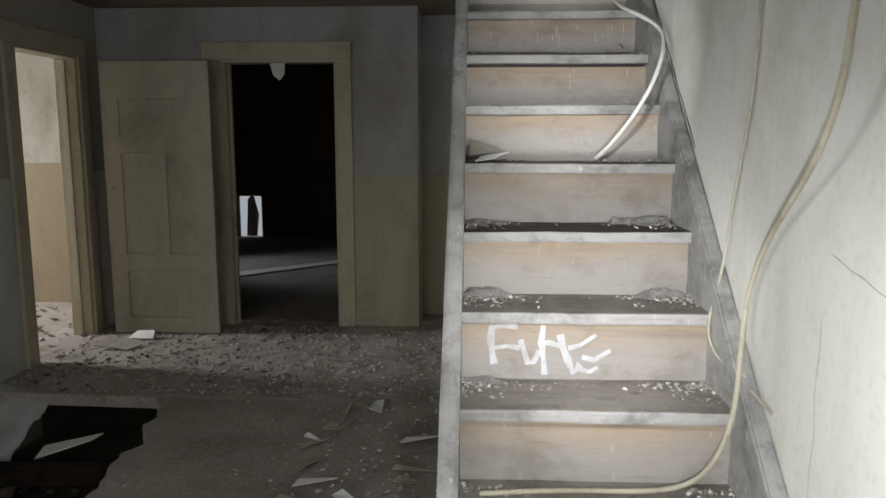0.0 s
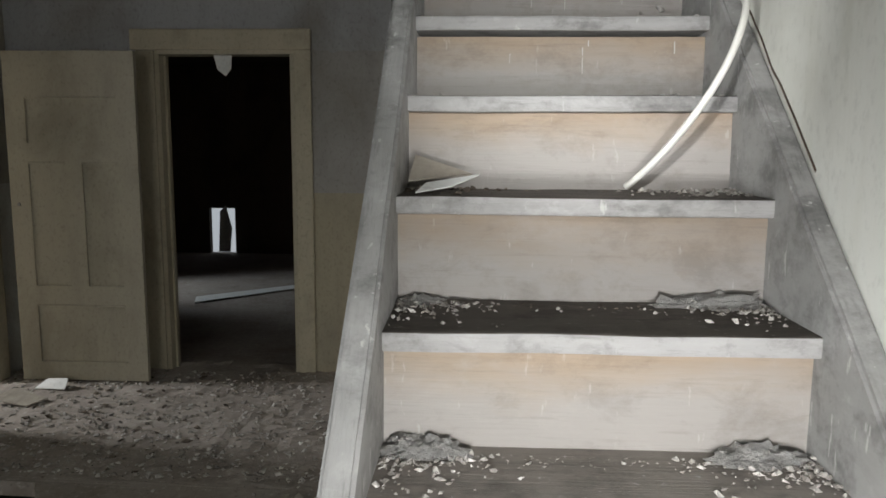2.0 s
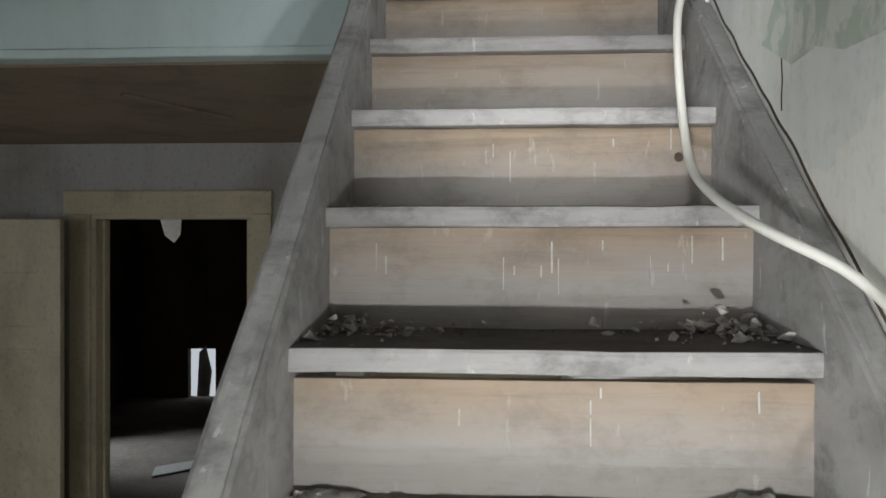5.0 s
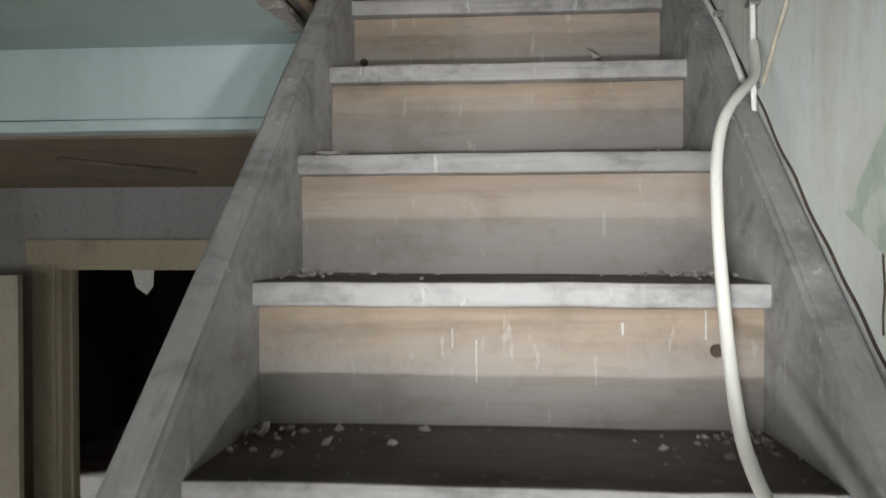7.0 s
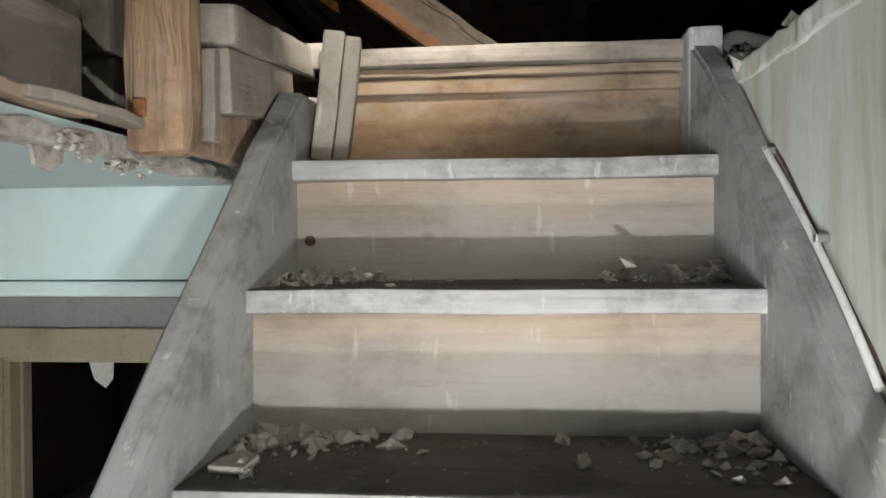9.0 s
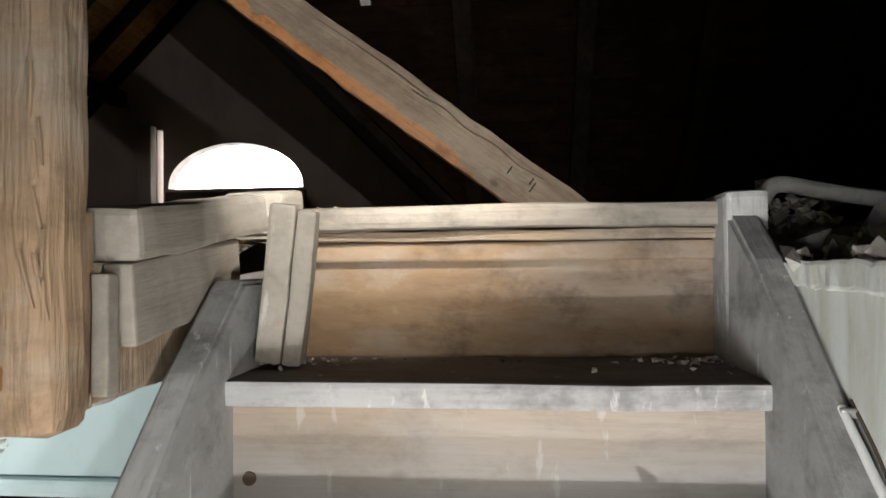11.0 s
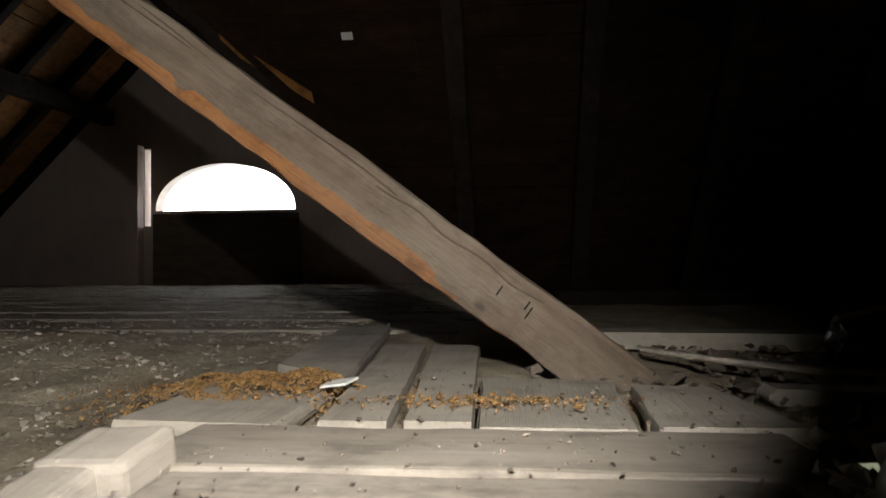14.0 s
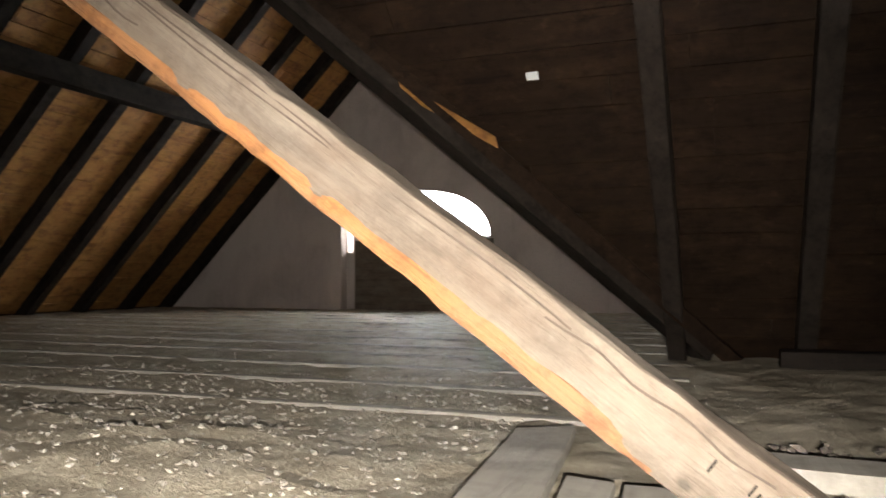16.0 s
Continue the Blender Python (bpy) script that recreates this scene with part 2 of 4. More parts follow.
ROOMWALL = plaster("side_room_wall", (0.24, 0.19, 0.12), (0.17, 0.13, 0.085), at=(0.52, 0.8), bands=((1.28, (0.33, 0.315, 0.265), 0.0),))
RIGHTWALL = plaster("stair_wall_paint", (0.69, 0.69, 0.64), (0.44, 0.43, 0.37), at=(0.50, 0.80), scale=1.7, fine=0.06, bands=((2.05, (0.62, 0.64, 0.61), 0.5), (2.36, (0.61, 0.64, 0.62), 0.35)), drip=(0.3, (0.42, 0.40, 0.29)), leak=(2.15, 2.6, (0.34, 0.31, 0.21)))
BLUE = plaster("pale_blue_distemper", (0.47, 0.57, 0.57), (0.36, 0.43, 0.42), at=(0.5, 0.85), scale=2, fine=0.03)
# Plain dark brown; also colours the crack tubes and bore hole plugs.
DARKBROWN = plaster("dark_brown_wall", (0.085, 0.06, 0.045), (0.04, 0.03, 0.024))
GABLE = plaster("gable_render", (0.54, 0.455, 0.40), (0.38, 0.315, 0.27), scale=1.2)
SOFFIT = plaster("stained_brown_ceiling", (0.22, 0.18, 0.135), (0.12, 0.1, 0.08), scale=2.5)
FLOOR = earth("dusty_floor_screed", (0.24, 0.205, 0.175), (0.34, 0.30, 0.265), (0.41, 0.37, 0.33), 2.2, bump_s=0.35)
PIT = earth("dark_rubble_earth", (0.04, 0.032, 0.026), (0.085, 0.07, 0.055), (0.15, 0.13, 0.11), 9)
DUST = earth("attic_dust", (0.20, 0.165, 0.12), (0.36, 0.305, 0.225), (0.50, 0.435, 0.335), 5, rough=0.62)
RUBBLE = chips("plaster_chips", (0.26, 0.235, 0.21), (0.62, 0.59, 0.55))
DARKCHIP = chips("brown_chips", (0.075, 0.06, 0.048), (0.27, 0.225, 0.18))
MORTAR = chips("mortar_crumbs", (0.20, 0.17, 0.135), (0.60, 0.54, 0.46))
SAWDUST = chips("orange_fibre", (0.15, 0.08, 0.028), (0.36, 0.21, 0.08))
CABLE = material("white_cable_sheath", 0.45)[0]
CABLE.node_tree.nodes["Principled BSDF"].inputs["Base Color"].default_value = (0.62, 0.61, 0.56, 1)
OLDCABLE = plaster("aged_cable_sheath", (0.45, 0.42, 0.33), (0.28, 0.25, 0.19), scale=9)
METAL = material("dull_metal", 0.45, 0.9)[0]
METAL.node_tree.nodes["Principled BSDF"].inputs["Base Color"].default_value = (0.3, 0.29, 0.28, 1)
PAPER = plaster("white_paper", (0.72, 0.72, 0.69), (0.5, 0.48, 0.44), at=(0.55, 0.85), scale=6)
GROUND = earth("outside_ground", (0.06, 0.07, 0.04), (0.1, 0.11, 0.06), (0.16, 0.15, 0.1), 2)
BRICK = earth("old_brick_edge", (0.2, 0.11, 0.075), (0.3, 0.18, 0.13), (0.4, 0.3, 0.24), 8)


# ---- helpers of this scene ----
def part(name, bm, mat, parent=None, label="", m=None, smooth=False):
    me = bpy.data.meshes.new(name)
    bmesh.ops.recalc_face_normals(bm, faces=bm.faces)
    bm.to_mesh(me)
    bm.free()
    me.materials.append(mat)
    if smooth:
        for p in me.polygons:
            p.use_smooth = True
    ob = new(name, me)
    if m is not None:
        ob.matrix_world = m
    if parent:
        ob.parent = parent
    if label:
        ob["label"] = label
    return ob


def empty(name, label, category, group="", kind=""):
    return tagged(new(name), label, category, group, kind)


def box(bm, lo, hi):
    lo, hi = Vector(lo), Vector(hi)
    r = bmesh.ops.create_cube(bm, size=1)
    for v in r["verts"]:
        v.co = Vector(((lo[i] + hi[i]) / 2 + v.co[i] * (hi[i] - lo[i]) for i in range(3)))
    return r["verts"]


def boxes(*spans):
    bm = bmesh.new()
    for lo, hi in spans:
        box(bm, lo, hi)
    return bm


def timber(lo, hi, cuts=6, wob=0.004, bev=0.006, seed=0.0, chip=0.0):
    """A sawn or worn piece: cut along its longest side, edges bevelled, faces a little uneven."""
    bm = bmesh.new()
    box(bm, lo, hi)
    size = [hi[i] - lo[i] for i in range(3)]
    ax = size.index(max(size))
    if cuts:
        es = [e for e in bm.edges if abs((e.verts[0].co - e.verts[1].co)[ax]) > 0.9 * size[ax]]
        bmesh.ops.subdivide_edges(bm, edges=es, cuts=cuts)
    if bev:
        sharp = [e for e in bm.edges if len(e.link_faces) == 2 and e.calc_face_angle(0) > 0.8]
        bmesh.ops.bevel(bm, geom=sharp, offset=min(bev, 0.3 * min(size)), segments=2, affect="EDGES", profile=0.6)
    for v in bm.verts:
        d = noise.noise_vector(v.co * 7 + Vector((seed, seed * 2, 0)))
        e = noise.noise_vector(v.co * 31 + Vector((0, seed, 5)))
        v.co += d * wob + e * (chip + 0.25 * wob)
    return bm


def grid(x0, x1, y0, y1, step, height):
    """A sheet of ground with height(x, y)."""
    nx, ny = max(2, round((x1 - x0) / step)), max(2, round((y1 - y0) / step))
    vs = [(x0 + (x1 - x0) * i / nx, y0 + (y1 - y0) * j / ny) for j in range(ny + 1) for i in range(nx + 1)]
    bm = bmesh.new()
    bv = [bm.verts.new((x, y, height(x, y))) for x, y in vs]
    for j in range(ny):
        for i in range(nx):
            a = j * (nx + 1) + i
            bm.faces.new((bv[a], bv[a + 1], bv[a + nx + 2], bv[a + nx + 1]))
    return bm


def scatter(count, place, size, flat=0.6, seed=1):
    """Broken lumps, joined: place(rnd) gives a point, size a range in metres."""
    rnd = random.Random(seed)
    vs, fs = [], []
    base = [(1, 0, 0), (-1, 0, 0), (0, 1, 0), (0, -1, 0), (0, 0, 1), (0, 0, -1)]
    tri = [(0, 2, 4), (2, 1, 4), (1, 3, 4), (3, 0, 4), (2, 0, 5), (1, 2, 5), (3, 1, 5), (0, 3, 5)]
    for _ in range(count):
        p = Vector(place(rnd))
        s = size[0] + (size[1] - size[0]) * rnd.random() ** 2.2
        turn = Euler((rnd.uniform(-.5, .5), rnd.uniform(-.5, .5), rnd.uniform(0, 6.3))).to_matrix()
        k = len(vs)
        for q in base:
            w = Vector((q[0] * rnd.uniform(.6, 1.3), q[1] * rnd.uniform(.5, 1.0), q[2] * rnd.uniform(.5, 1.1) * flat))
            w += Vector((rnd.uniform(-.3, .3), rnd.uniform(-.3, .3), rnd.uniform(-.2, .2) * flat))
            w = turn @ (w * s)
            vs.append(p + w + Vector((0, 0, 0.35 * s * flat)))
        fs += [tuple(k + i for i in f) for f in tri]
    return vs, fs


def stuff(name, data, mat, label, category):
    me = bpy.data.meshes.new(name)
    me.from_pydata(data[0], [], data[1])
    me.materials.append(mat)
    return tagged(new(name, me), label, category, kind="stuff")


def cable(name, pts, radius, mat, label, category="cable", parent=None):
    cu = bpy.data.curves.new(name, "CURVE")
    cu.dimensions, cu.bevel_depth, cu.bevel_resolution, cu.resolution_u = "3D", radius, 3, 8
    sp = cu.splines.new("NURBS")
    sp.points.add(len(pts) - 1)
    for q, p in zip(sp.points, pts):
        q.co = (*p, 1)
    sp.use_endpoint_u, sp.order_u = True, 4
    tmp = new(name, cu)
    bpy.context.view_layer.update()
    me = bpy.data.meshes.new_from_object(tmp.evaluated_get(bpy.context.evaluated_depsgraph_get()))
    bpy.data.objects.remove(tmp)
    me.materials.clear()
    me.materials.append(mat)
    for p in me.polygons:
        p.use_smooth = True
    ob = new(name, me)
    if parent:
        ob.parent = parent
        return ob
    return tagged(ob, label, category)


def structure(name, bm, mat, label="", category=""):
    return tagged(part(name, bm, mat), label, category, kind="structure")


# ---- the stair's figures ----
XL, XR, WALL_X = 0.073, 0.712, 0.757
Y0, Z0, GO, RI = 1.485, 0.508, 0.2123, 0.1848
BACK, LEFT, ATTIC = 6.106, -2.84, 2.945


def nose(k):
    return Y0 + GO * k, Z0 + RI * k


# ---- hall: floor, walls, ceilings ----
def hole_edge(y):
    return -1.51 - 0.155 * (y - 3.14) + 0.03 * math.sin(y * 5.3) + 0.025 * math.sin(y * 13.7 + 1) + 0.05 * noise.noise(Vector((y * 9, 2, 0)))


def hall_height(x, y):
    h = 0.006 * noise.noise(Vector((x * 3, y * 3, 0)))
    if y > 4.45:
        h += 0.02 * max(0, noise.noise(Vector((x * 5, y * 6, 3)))) + 0.012 * noise.noise(Vector((x * 17, y * 17, 1)))
    return h


bm = bmesh.new()
rows = [-2.4 + 0.06 * i for i in range(146)]
cols = 60
grid_v = []
for y in rows:
    if y > 4.42:
        xa = LEFT - 0.1
    elif y > 1.2:
        xa = hole_edge(y)
    else:
        xa = LEFT
    grid_v.append([bm.verts.new((xa + (WALL_X + 0.1 - xa) * i / cols, y, hall_height(xa + (WALL_X + 0.1 - xa) * i / cols, y))) for i in range(cols + 1)])
for a, b in zip(grid_v, grid_v[1:]):
    for i in range(cols):
        bm.faces.new((a[i], a[i + 1], b[i + 1], b[i]))
ext = bmesh.ops.extrude_face_region(bm, geom=bm.faces[:])
for e in ext["geom"]:
    if isinstance(e, bmesh.types.BMVert):
        e.co.z -= 0.07
structure("floor", bm, FLOOR, "broken dusty hall floor strewn with plaster", "floor")
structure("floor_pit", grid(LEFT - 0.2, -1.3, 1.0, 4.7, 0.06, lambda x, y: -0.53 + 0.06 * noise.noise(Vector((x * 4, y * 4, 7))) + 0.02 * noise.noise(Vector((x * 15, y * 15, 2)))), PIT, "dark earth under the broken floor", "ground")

DOOR_L, DOOR_R, DOOR_H = -1.855, -0.967, 2.10
structure("wall_back", boxes(((LEFT - 0.15, BACK, -0.3), (DOOR_L, BACK + 0.14, 2.6)), ((DOOR_R, BACK, -0.3), (-0.345, BACK + 0.14, 2.6)), ((DOOR_L, BACK, DOOR_H), (DOOR_R, BACK + 0.14, 2.6))), BACKWALL, "grey and cream painted wall with a doorway", "wall")
structure("wall_recess", boxes(((-0.345, 6.57, -0.3), (0.95, 6.7, 2.6)), ((-0.395, BACK + 0.14, -0.3), (-0.345, 6.57, 2.6))), BACKWALL, "cream painted wall of the recess under the stair", "wall")
SIDE0, SIDE1 = 5.00, 5.76
# The opening at y -0.75 to 0.55 is added, unseen, for the fill lamp.
structure("wall_left", boxes(((LEFT - 0.14, -2.5, -0.5), (LEFT, -0.75, 2.75)), ((LEFT - 0.14, 0.55, -0.5), (LEFT, SIDE0, 2.75)), ((LEFT - 0.14, -0.75, -0.5), (LEFT, 0.55, 0.95)), ((LEFT - 0.14, -0.75, 2.15), (LEFT, 0.55, 2.75)), ((LEFT - 0.14, SIDE1, -0.5), (LEFT, BACK, 2.75)), ((LEFT - 0.14, SIDE0, DOOR_H), (LEFT, SIDE1, 2.75))), LEFTWALL, "white painted wall with a side doorway", "wall")
bm = bmesh.new()
box(bm, (WALL_X, -2.5, -0.3), (WALL_X + 0.22, 6.7, 2.86))
structure("wall_right", bm, RIGHTWALL, "stained white plaster wall beside the stair", "wall")
structure("wall_front", boxes(((LEFT - 0.14, -2.45, -0.3), (-1.6, -2.3, 2.75)), ((-0.4, -2.45, -0.3), (0.98, -2.3, 2.75)), ((-1.6, -2.45, 2.15), (-0.4, -2.3, 2.75))), LEFTWALL, "white wall with the open entrance", "wall")
structure("ceiling", boxes(((LEFT - 0.1, -2.4, 2.71), (-0.075, 4.30, 2.735)), ((-0.075, -2.4, 2.71), (0.9, 1.3, 2.735))), BLUE, "pale blue plaster ceiling", "ceiling")
structure("ceiling_back", boxes(((LEFT - 0.1, 4.36, 2.49), (0.757, 6.6, 2.52))), SOFFIT, "stained brown low ceiling", "ceiling")
structure("header", boxes(((LEFT - 0.1, 4.30, 2.53), (0.02, 4.36, 2.735))), BLUE, "pale blue boxed beam across the hall", "beam")
structure("trim", timber((LEFT - 0.1, 4.285, 2.497), (0.02, 4.362, 2.527), 10, 0.002, 0.008), BLUE, "pale blue bead under the boxed beam", "trim")


def casing(name, x0, x1, top, y, label):
    """Door lining and architraves round an opening in a wall across y."""
    th = empty(name, label, "door frame", kind="structure")
    for lo, hi in (((x0 - 0.125, y - 0.03, 0), (x0 - 0.005, y - 0.002, top)), ((x1 + 0.005, y - 0.03, 0), (x1 + 0.115, y - 0.002, top)), ((x0 - 0.155, y - 0.034, top), (x1 + 0.118, y - 0.002, top + 0.13))):
        part("architrave", timber(lo, hi, 8, 0.002, 0.012), CREAM, th)
    for lo, hi in (((x0 - 0.005, y - 0.012, 0), (x0 + 0.022, y + 0.145, top - 0.025)), ((x1 - 0.022, y - 0.012, 0), (x1 + 0.005, y + 0.145, top - 0.025)), ((x0 - 0.005, y - 0.012, top - 0.024), (x1 + 0.005, y + 0.145, top + 0.002))):
        part("lining", timber(lo, hi, 4, 0.001, 0.003), CREAM, th)
    part("stop_bead", timber((x0 + 0.022, y + 0.06, 0), (x0 + 0.036, y + 0.09, top - 0.03), 3, 0.001, 0.002), CREAM, th)
    part("stop_bead", timber((x1 - 0.036, y + 0.06, 0), (x1 - 0.022, y + 0.09, top - 0.03), 3, 0.001, 0.002), CREAM, th)
    return th


casing("door_frame_1", DOOR_L, DOOR_R, DOOR_H, BACK, "cream painted door frame of the dark back room")
side = casing("door_frame_2", SIDE0, SIDE1, DOOR_H, 0, "cream painted frame of the side doorway")
side.matrix_world = Matrix(((0, -1, 0, LEFT), (1, 0, 0, 0), (0, 0, 1, 0), (0, 0, 0, 1)))


def panel_door(name, w, h, label):
    """A four-panel leaf, hinge side at x = 0, face towards -y, resting on z = 0."""
    th = empty(name, label, "door")
    t = 0.036
    st, rails = 0.125, ((0, 0.12), (0.49, 0.61), (1.385, 1.50), (1.78, h))
    bm = boxes(((0, 0, 0), (st, t, h)), ((w - st, 0, 0), (w, t, h)), ((w / 2 - 0.055, 0, 0.61), (w / 2 + 0.055, t, 1.385)), *(((st, 0, a), (w - st, t, b)) for a, b in rails))
    part("frame", bm, DOORPAINT, th)
    for x0, x1, z0, z1 in ((st, w - st, 0.12, 0.49), (st, w / 2 - 0.055, 0.61, 1.385), (w / 2 + 0.055, w - st, 0.61, 1.385), (st, w - st, 1.50, 1.78)):
        part("panel", boxes(((x0 - 0.002, 0.013, z0 - 0.002), (x1 + 0.002, t - 0.013, z1 + 0.002))), DOORPAINT, th)
        part("bead", timber((x0, 0.001, z1 - 0.016), (x1, 0.0125, z1 - 0.001), 0, 0, 0.004), DOORPAINT, th)
    bm = bmesh.new()
    bmesh.ops.create_cone(bm, cap_ends=True, segments=16, radius1=0.012, radius2=0.010, depth=0.006, matrix=Matrix.Translation((w - 0.05, -0.002, 1.12)) @ Matrix.Rotation(radians(90), 4, "X"))
    part("keyhole_plate", bm, METAL, th, "dark metal key hole plate")
    return th


leaf = panel_door("panel_door", 0.815, 2.05, "dirty cream four-panel door standing open against the wall")
leaf.matrix_world = Matrix.Translation((-1.865, 5.80, 0.012)) @ Matrix.Rotation(radians(0), 4, "Z") @ Matrix.Diagonal((-1, 1, 1, 1))

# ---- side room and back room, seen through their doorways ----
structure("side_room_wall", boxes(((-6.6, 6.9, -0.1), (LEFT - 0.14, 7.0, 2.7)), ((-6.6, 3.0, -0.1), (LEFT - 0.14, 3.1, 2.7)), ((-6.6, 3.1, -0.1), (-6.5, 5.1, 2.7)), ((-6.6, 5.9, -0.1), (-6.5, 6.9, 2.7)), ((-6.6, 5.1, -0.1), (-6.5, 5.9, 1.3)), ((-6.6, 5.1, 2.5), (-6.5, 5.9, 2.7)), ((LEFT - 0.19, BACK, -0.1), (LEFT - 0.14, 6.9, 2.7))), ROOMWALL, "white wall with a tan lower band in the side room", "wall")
structure("side_room_floor", grid(-6.6, LEFT - 0.06, 3.0, 7.0, 0.1, lambda x, y: -0.004 + 0.02 * noise.noise(Vector((x * 6, y * 6, 9)))), FLOOR, "littered floor of the side room", "floor")
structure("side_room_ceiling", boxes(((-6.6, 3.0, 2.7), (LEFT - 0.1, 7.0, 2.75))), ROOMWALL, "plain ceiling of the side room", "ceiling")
structure("back_room_wall", boxes(((-4.3, 7.0, -0.1), (-4.2, 8.65, 2.6)), ((-4.3, 9.05, -0.1), (-4.2, 11.6, 2.6)), ((-4.3, 8.65, 1.9), (-4.2, 9.05, 2.6)), ((-4.3, 11.5, -0.1), (-3.50, 11.6, 2.6)), ((-3.14, 11.5, -0.1), (0.2, 11.6, 2.6)), ((-3.50, 11.5, 0.62), (-3.14, 11.6, 2.6)), ((0.1, 6.75, -0.1), (0.2, 11.5, 2.6)), ((-4.3, 7.001, -0.1), (LEFT - 0.141, 7.06, 2.6)), ((LEFT - 0.139, BACK + 0.141, -0.1), (LEFT - 0.08, 7.06, 2.6))), DARKBROWN, "dark brown wall of the back room", "wall")
structure("back_room_floor", boxes(((-4.3, BACK + 0.14, -0.08), (0.2, 11.6, -0.006))), FLOOR, "dark floor of the back room", "floor")
structure("back_room_ceiling", boxes(((-4.3, BACK + 0.15, 2.55), (0.2, 11.6, 2.62))), DARKBROWN, "dark ceiling of the back room", "ceiling")

# ---- staircase ----
stair = empty("staircase", "steep worn wooden stair with closed risers and grey stringers", "staircase")
FIRST = -2
for k in range(FIRST, 13):
    y, z = nose(k)
    tilt = 0.004 * math.sin(k * 2.3)
    bm = timber((XL - 0.008, y, z - 0.032), (XR + 0.008, y + GO + 0.03, z), 7, 0.0025, 0.007, k * 1.7)
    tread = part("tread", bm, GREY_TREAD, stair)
    # Up-facing faces: dusty below k = 4, foot dirt and painted shade from there up.
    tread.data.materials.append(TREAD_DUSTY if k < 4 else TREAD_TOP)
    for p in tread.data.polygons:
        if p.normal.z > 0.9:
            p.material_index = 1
    zl = z - RI if k > FIRST else 0.0
    low = 0.010 if k == 7 else 0.0
    bm = timber((XL - 0.006, y + 0.026, zl - 0.03), (XR + 0.006, y + 0.046, z - 0.032 - low), 7, 0.0015, 0.001, k * 3.1)
    part("riser", bm, RISER, stair)
m_slope = math.atan2(RI, GO)
LEN = math.hypot(GO, RI) * 16.3


def stringer(x0, x1, up, label, most=9.0):
    """A closed string: sloped board from the floor to the landing."""
    bm = bmesh.new()
    ya, yb = 0.86, 4.30
    f = lambda y: Z0 + RI * (y - Y0) / GO
    prof = [(max(ya, Y0 - GO * Z0 / RI - up * GO / RI), 0.0), (4.245, f(4.245) + up * 0.55), (4.245, 2.55), (1.25, 0.0)]
    n = 24
    top = [(prof[0][0] + (prof[1][0] - prof[0][0]) * i / n, prof[0][1] + (prof[1][1] - prof[0][1]) * i / n) for i in range(n + 1)]
    bot = [(prof[3][0] + (prof[2][0] - prof[3][0]) * i / n, prof[3][1] + (prof[2][1] - prof[3][1]) * i / n) for i in range(n + 1)]
    lay = []
    for x in (x0, x1):
        lay.append(([bm.verts.new((x, a, min(most, f(a) + up if 0 < i < n else b))) for i, (a, b) in enumerate(top)], [bm.verts.new((x, a, b)) for a, b in bot]))
    (ta, ba), (tb, bb) = lay
    for i in range(n):
        for q in ((ta[i], ta[i + 1], tb[i + 1], tb[i]), (ba[i], ba[i + 1], bb[i + 1], bb[i]), (ta[i], ta[i + 1], ba[i + 1], ba[i]), (tb[i], tb[i + 1], bb[i + 1], bb[i])):
            bm.faces.new(q)
    for i in (0, n):
        bm.faces.new((ta[i], tb[i], bb[i], ba[i]))
    bmesh.ops.recalc_face_normals(bm, faces=bm.faces)
    sharp = [e for e in bm.edges if len(e.link_faces) == 2 and e.calc_face_angle(0) > 0.8]
    bmesh.ops.bevel(bm, geom=sharp, offset=0.006, segments=2, affect="EDGES")
    for v in bm.verts:
        v.co += noise.noise_vector(v.co * 6) * 0.003 + noise.noise_vector(v.co * 25) * 0.0012
    return part("stringer", bm, STRINGER, stair, label)


stringer(0.028, XL, 0.082, "grey worn string on the open side", 2.845)
stringer(XR, WALL_X - 0.002, 0.082, "grey string against the wall")

# ---- landing edge ----
land = empty("landing", "weathered boards at the head of the stair", "landing")
part("riser", timber((XL, 4.275, 2.62), (XR, 4.30, 2.915), 8, 0.002, 0.001), LAST, land, "brown stained top riser")
part("moulding", timber((XL, 4.262, 2.868), (XR, 4.277, 2.896), 12, 0.002, 0.008, 4.0), LAST, land)
part("moulding", timber((XL, 4.252, 2.898), (XR, 4.277, 2.914), 12, 0.002, 0.006, 9.0, 0.001), STRIP, land, "splintered paler strip")
part("nosing_board", timber((0.06, 4.236, 2.915), (0.73, 4.405, 2.95), 12, 0.003, 0.013, 2.0), CROSS, land)
part("board", timber((0.0, 4.412, 2.915), (0.80, 4.63, 2.952), 12, 0.003, 0.008, 6.0), CROSS, land)

# ---- attic floor round the opening ----
def attic_height(x, y):
    h = 2.905 + 0.014 * noise.noise(Vector((x * 1.5, y * 1.5, 4))) + 0.02 * noise.noise(Vector((x * 7, y * 7, 1))) + 0.008 * noise.noise(Vector((x * 25, y * 25, 1)))
    if x < -0.15 and y < 5.4:
        h -= 0.08 * min(1.0, (5.4 - y) / 0.6, (-0.15 - x) / 0.06)
    e = ((x + 1.5) / 1.15) ** 2 + ((y - 5.65) / 0.62) ** 2
    return h + 0.10 * max(0.0, 1 - e) * (0.75 + 0.5 * noise.noise(Vector((x * 3, y * 4, 8))))


structure("attic_floor", grid(-9.0, 6.2, 4.64, 14.6, 0.09, attic_height), DUST, "dusty rubble-filled attic floor", "floor")
structure("attic_floor_side", grid(0.98, 6.2, -0.5, 4.64, 0.1, attic_height), DUST, "dusty attic floor beside the stair opening", "floor")
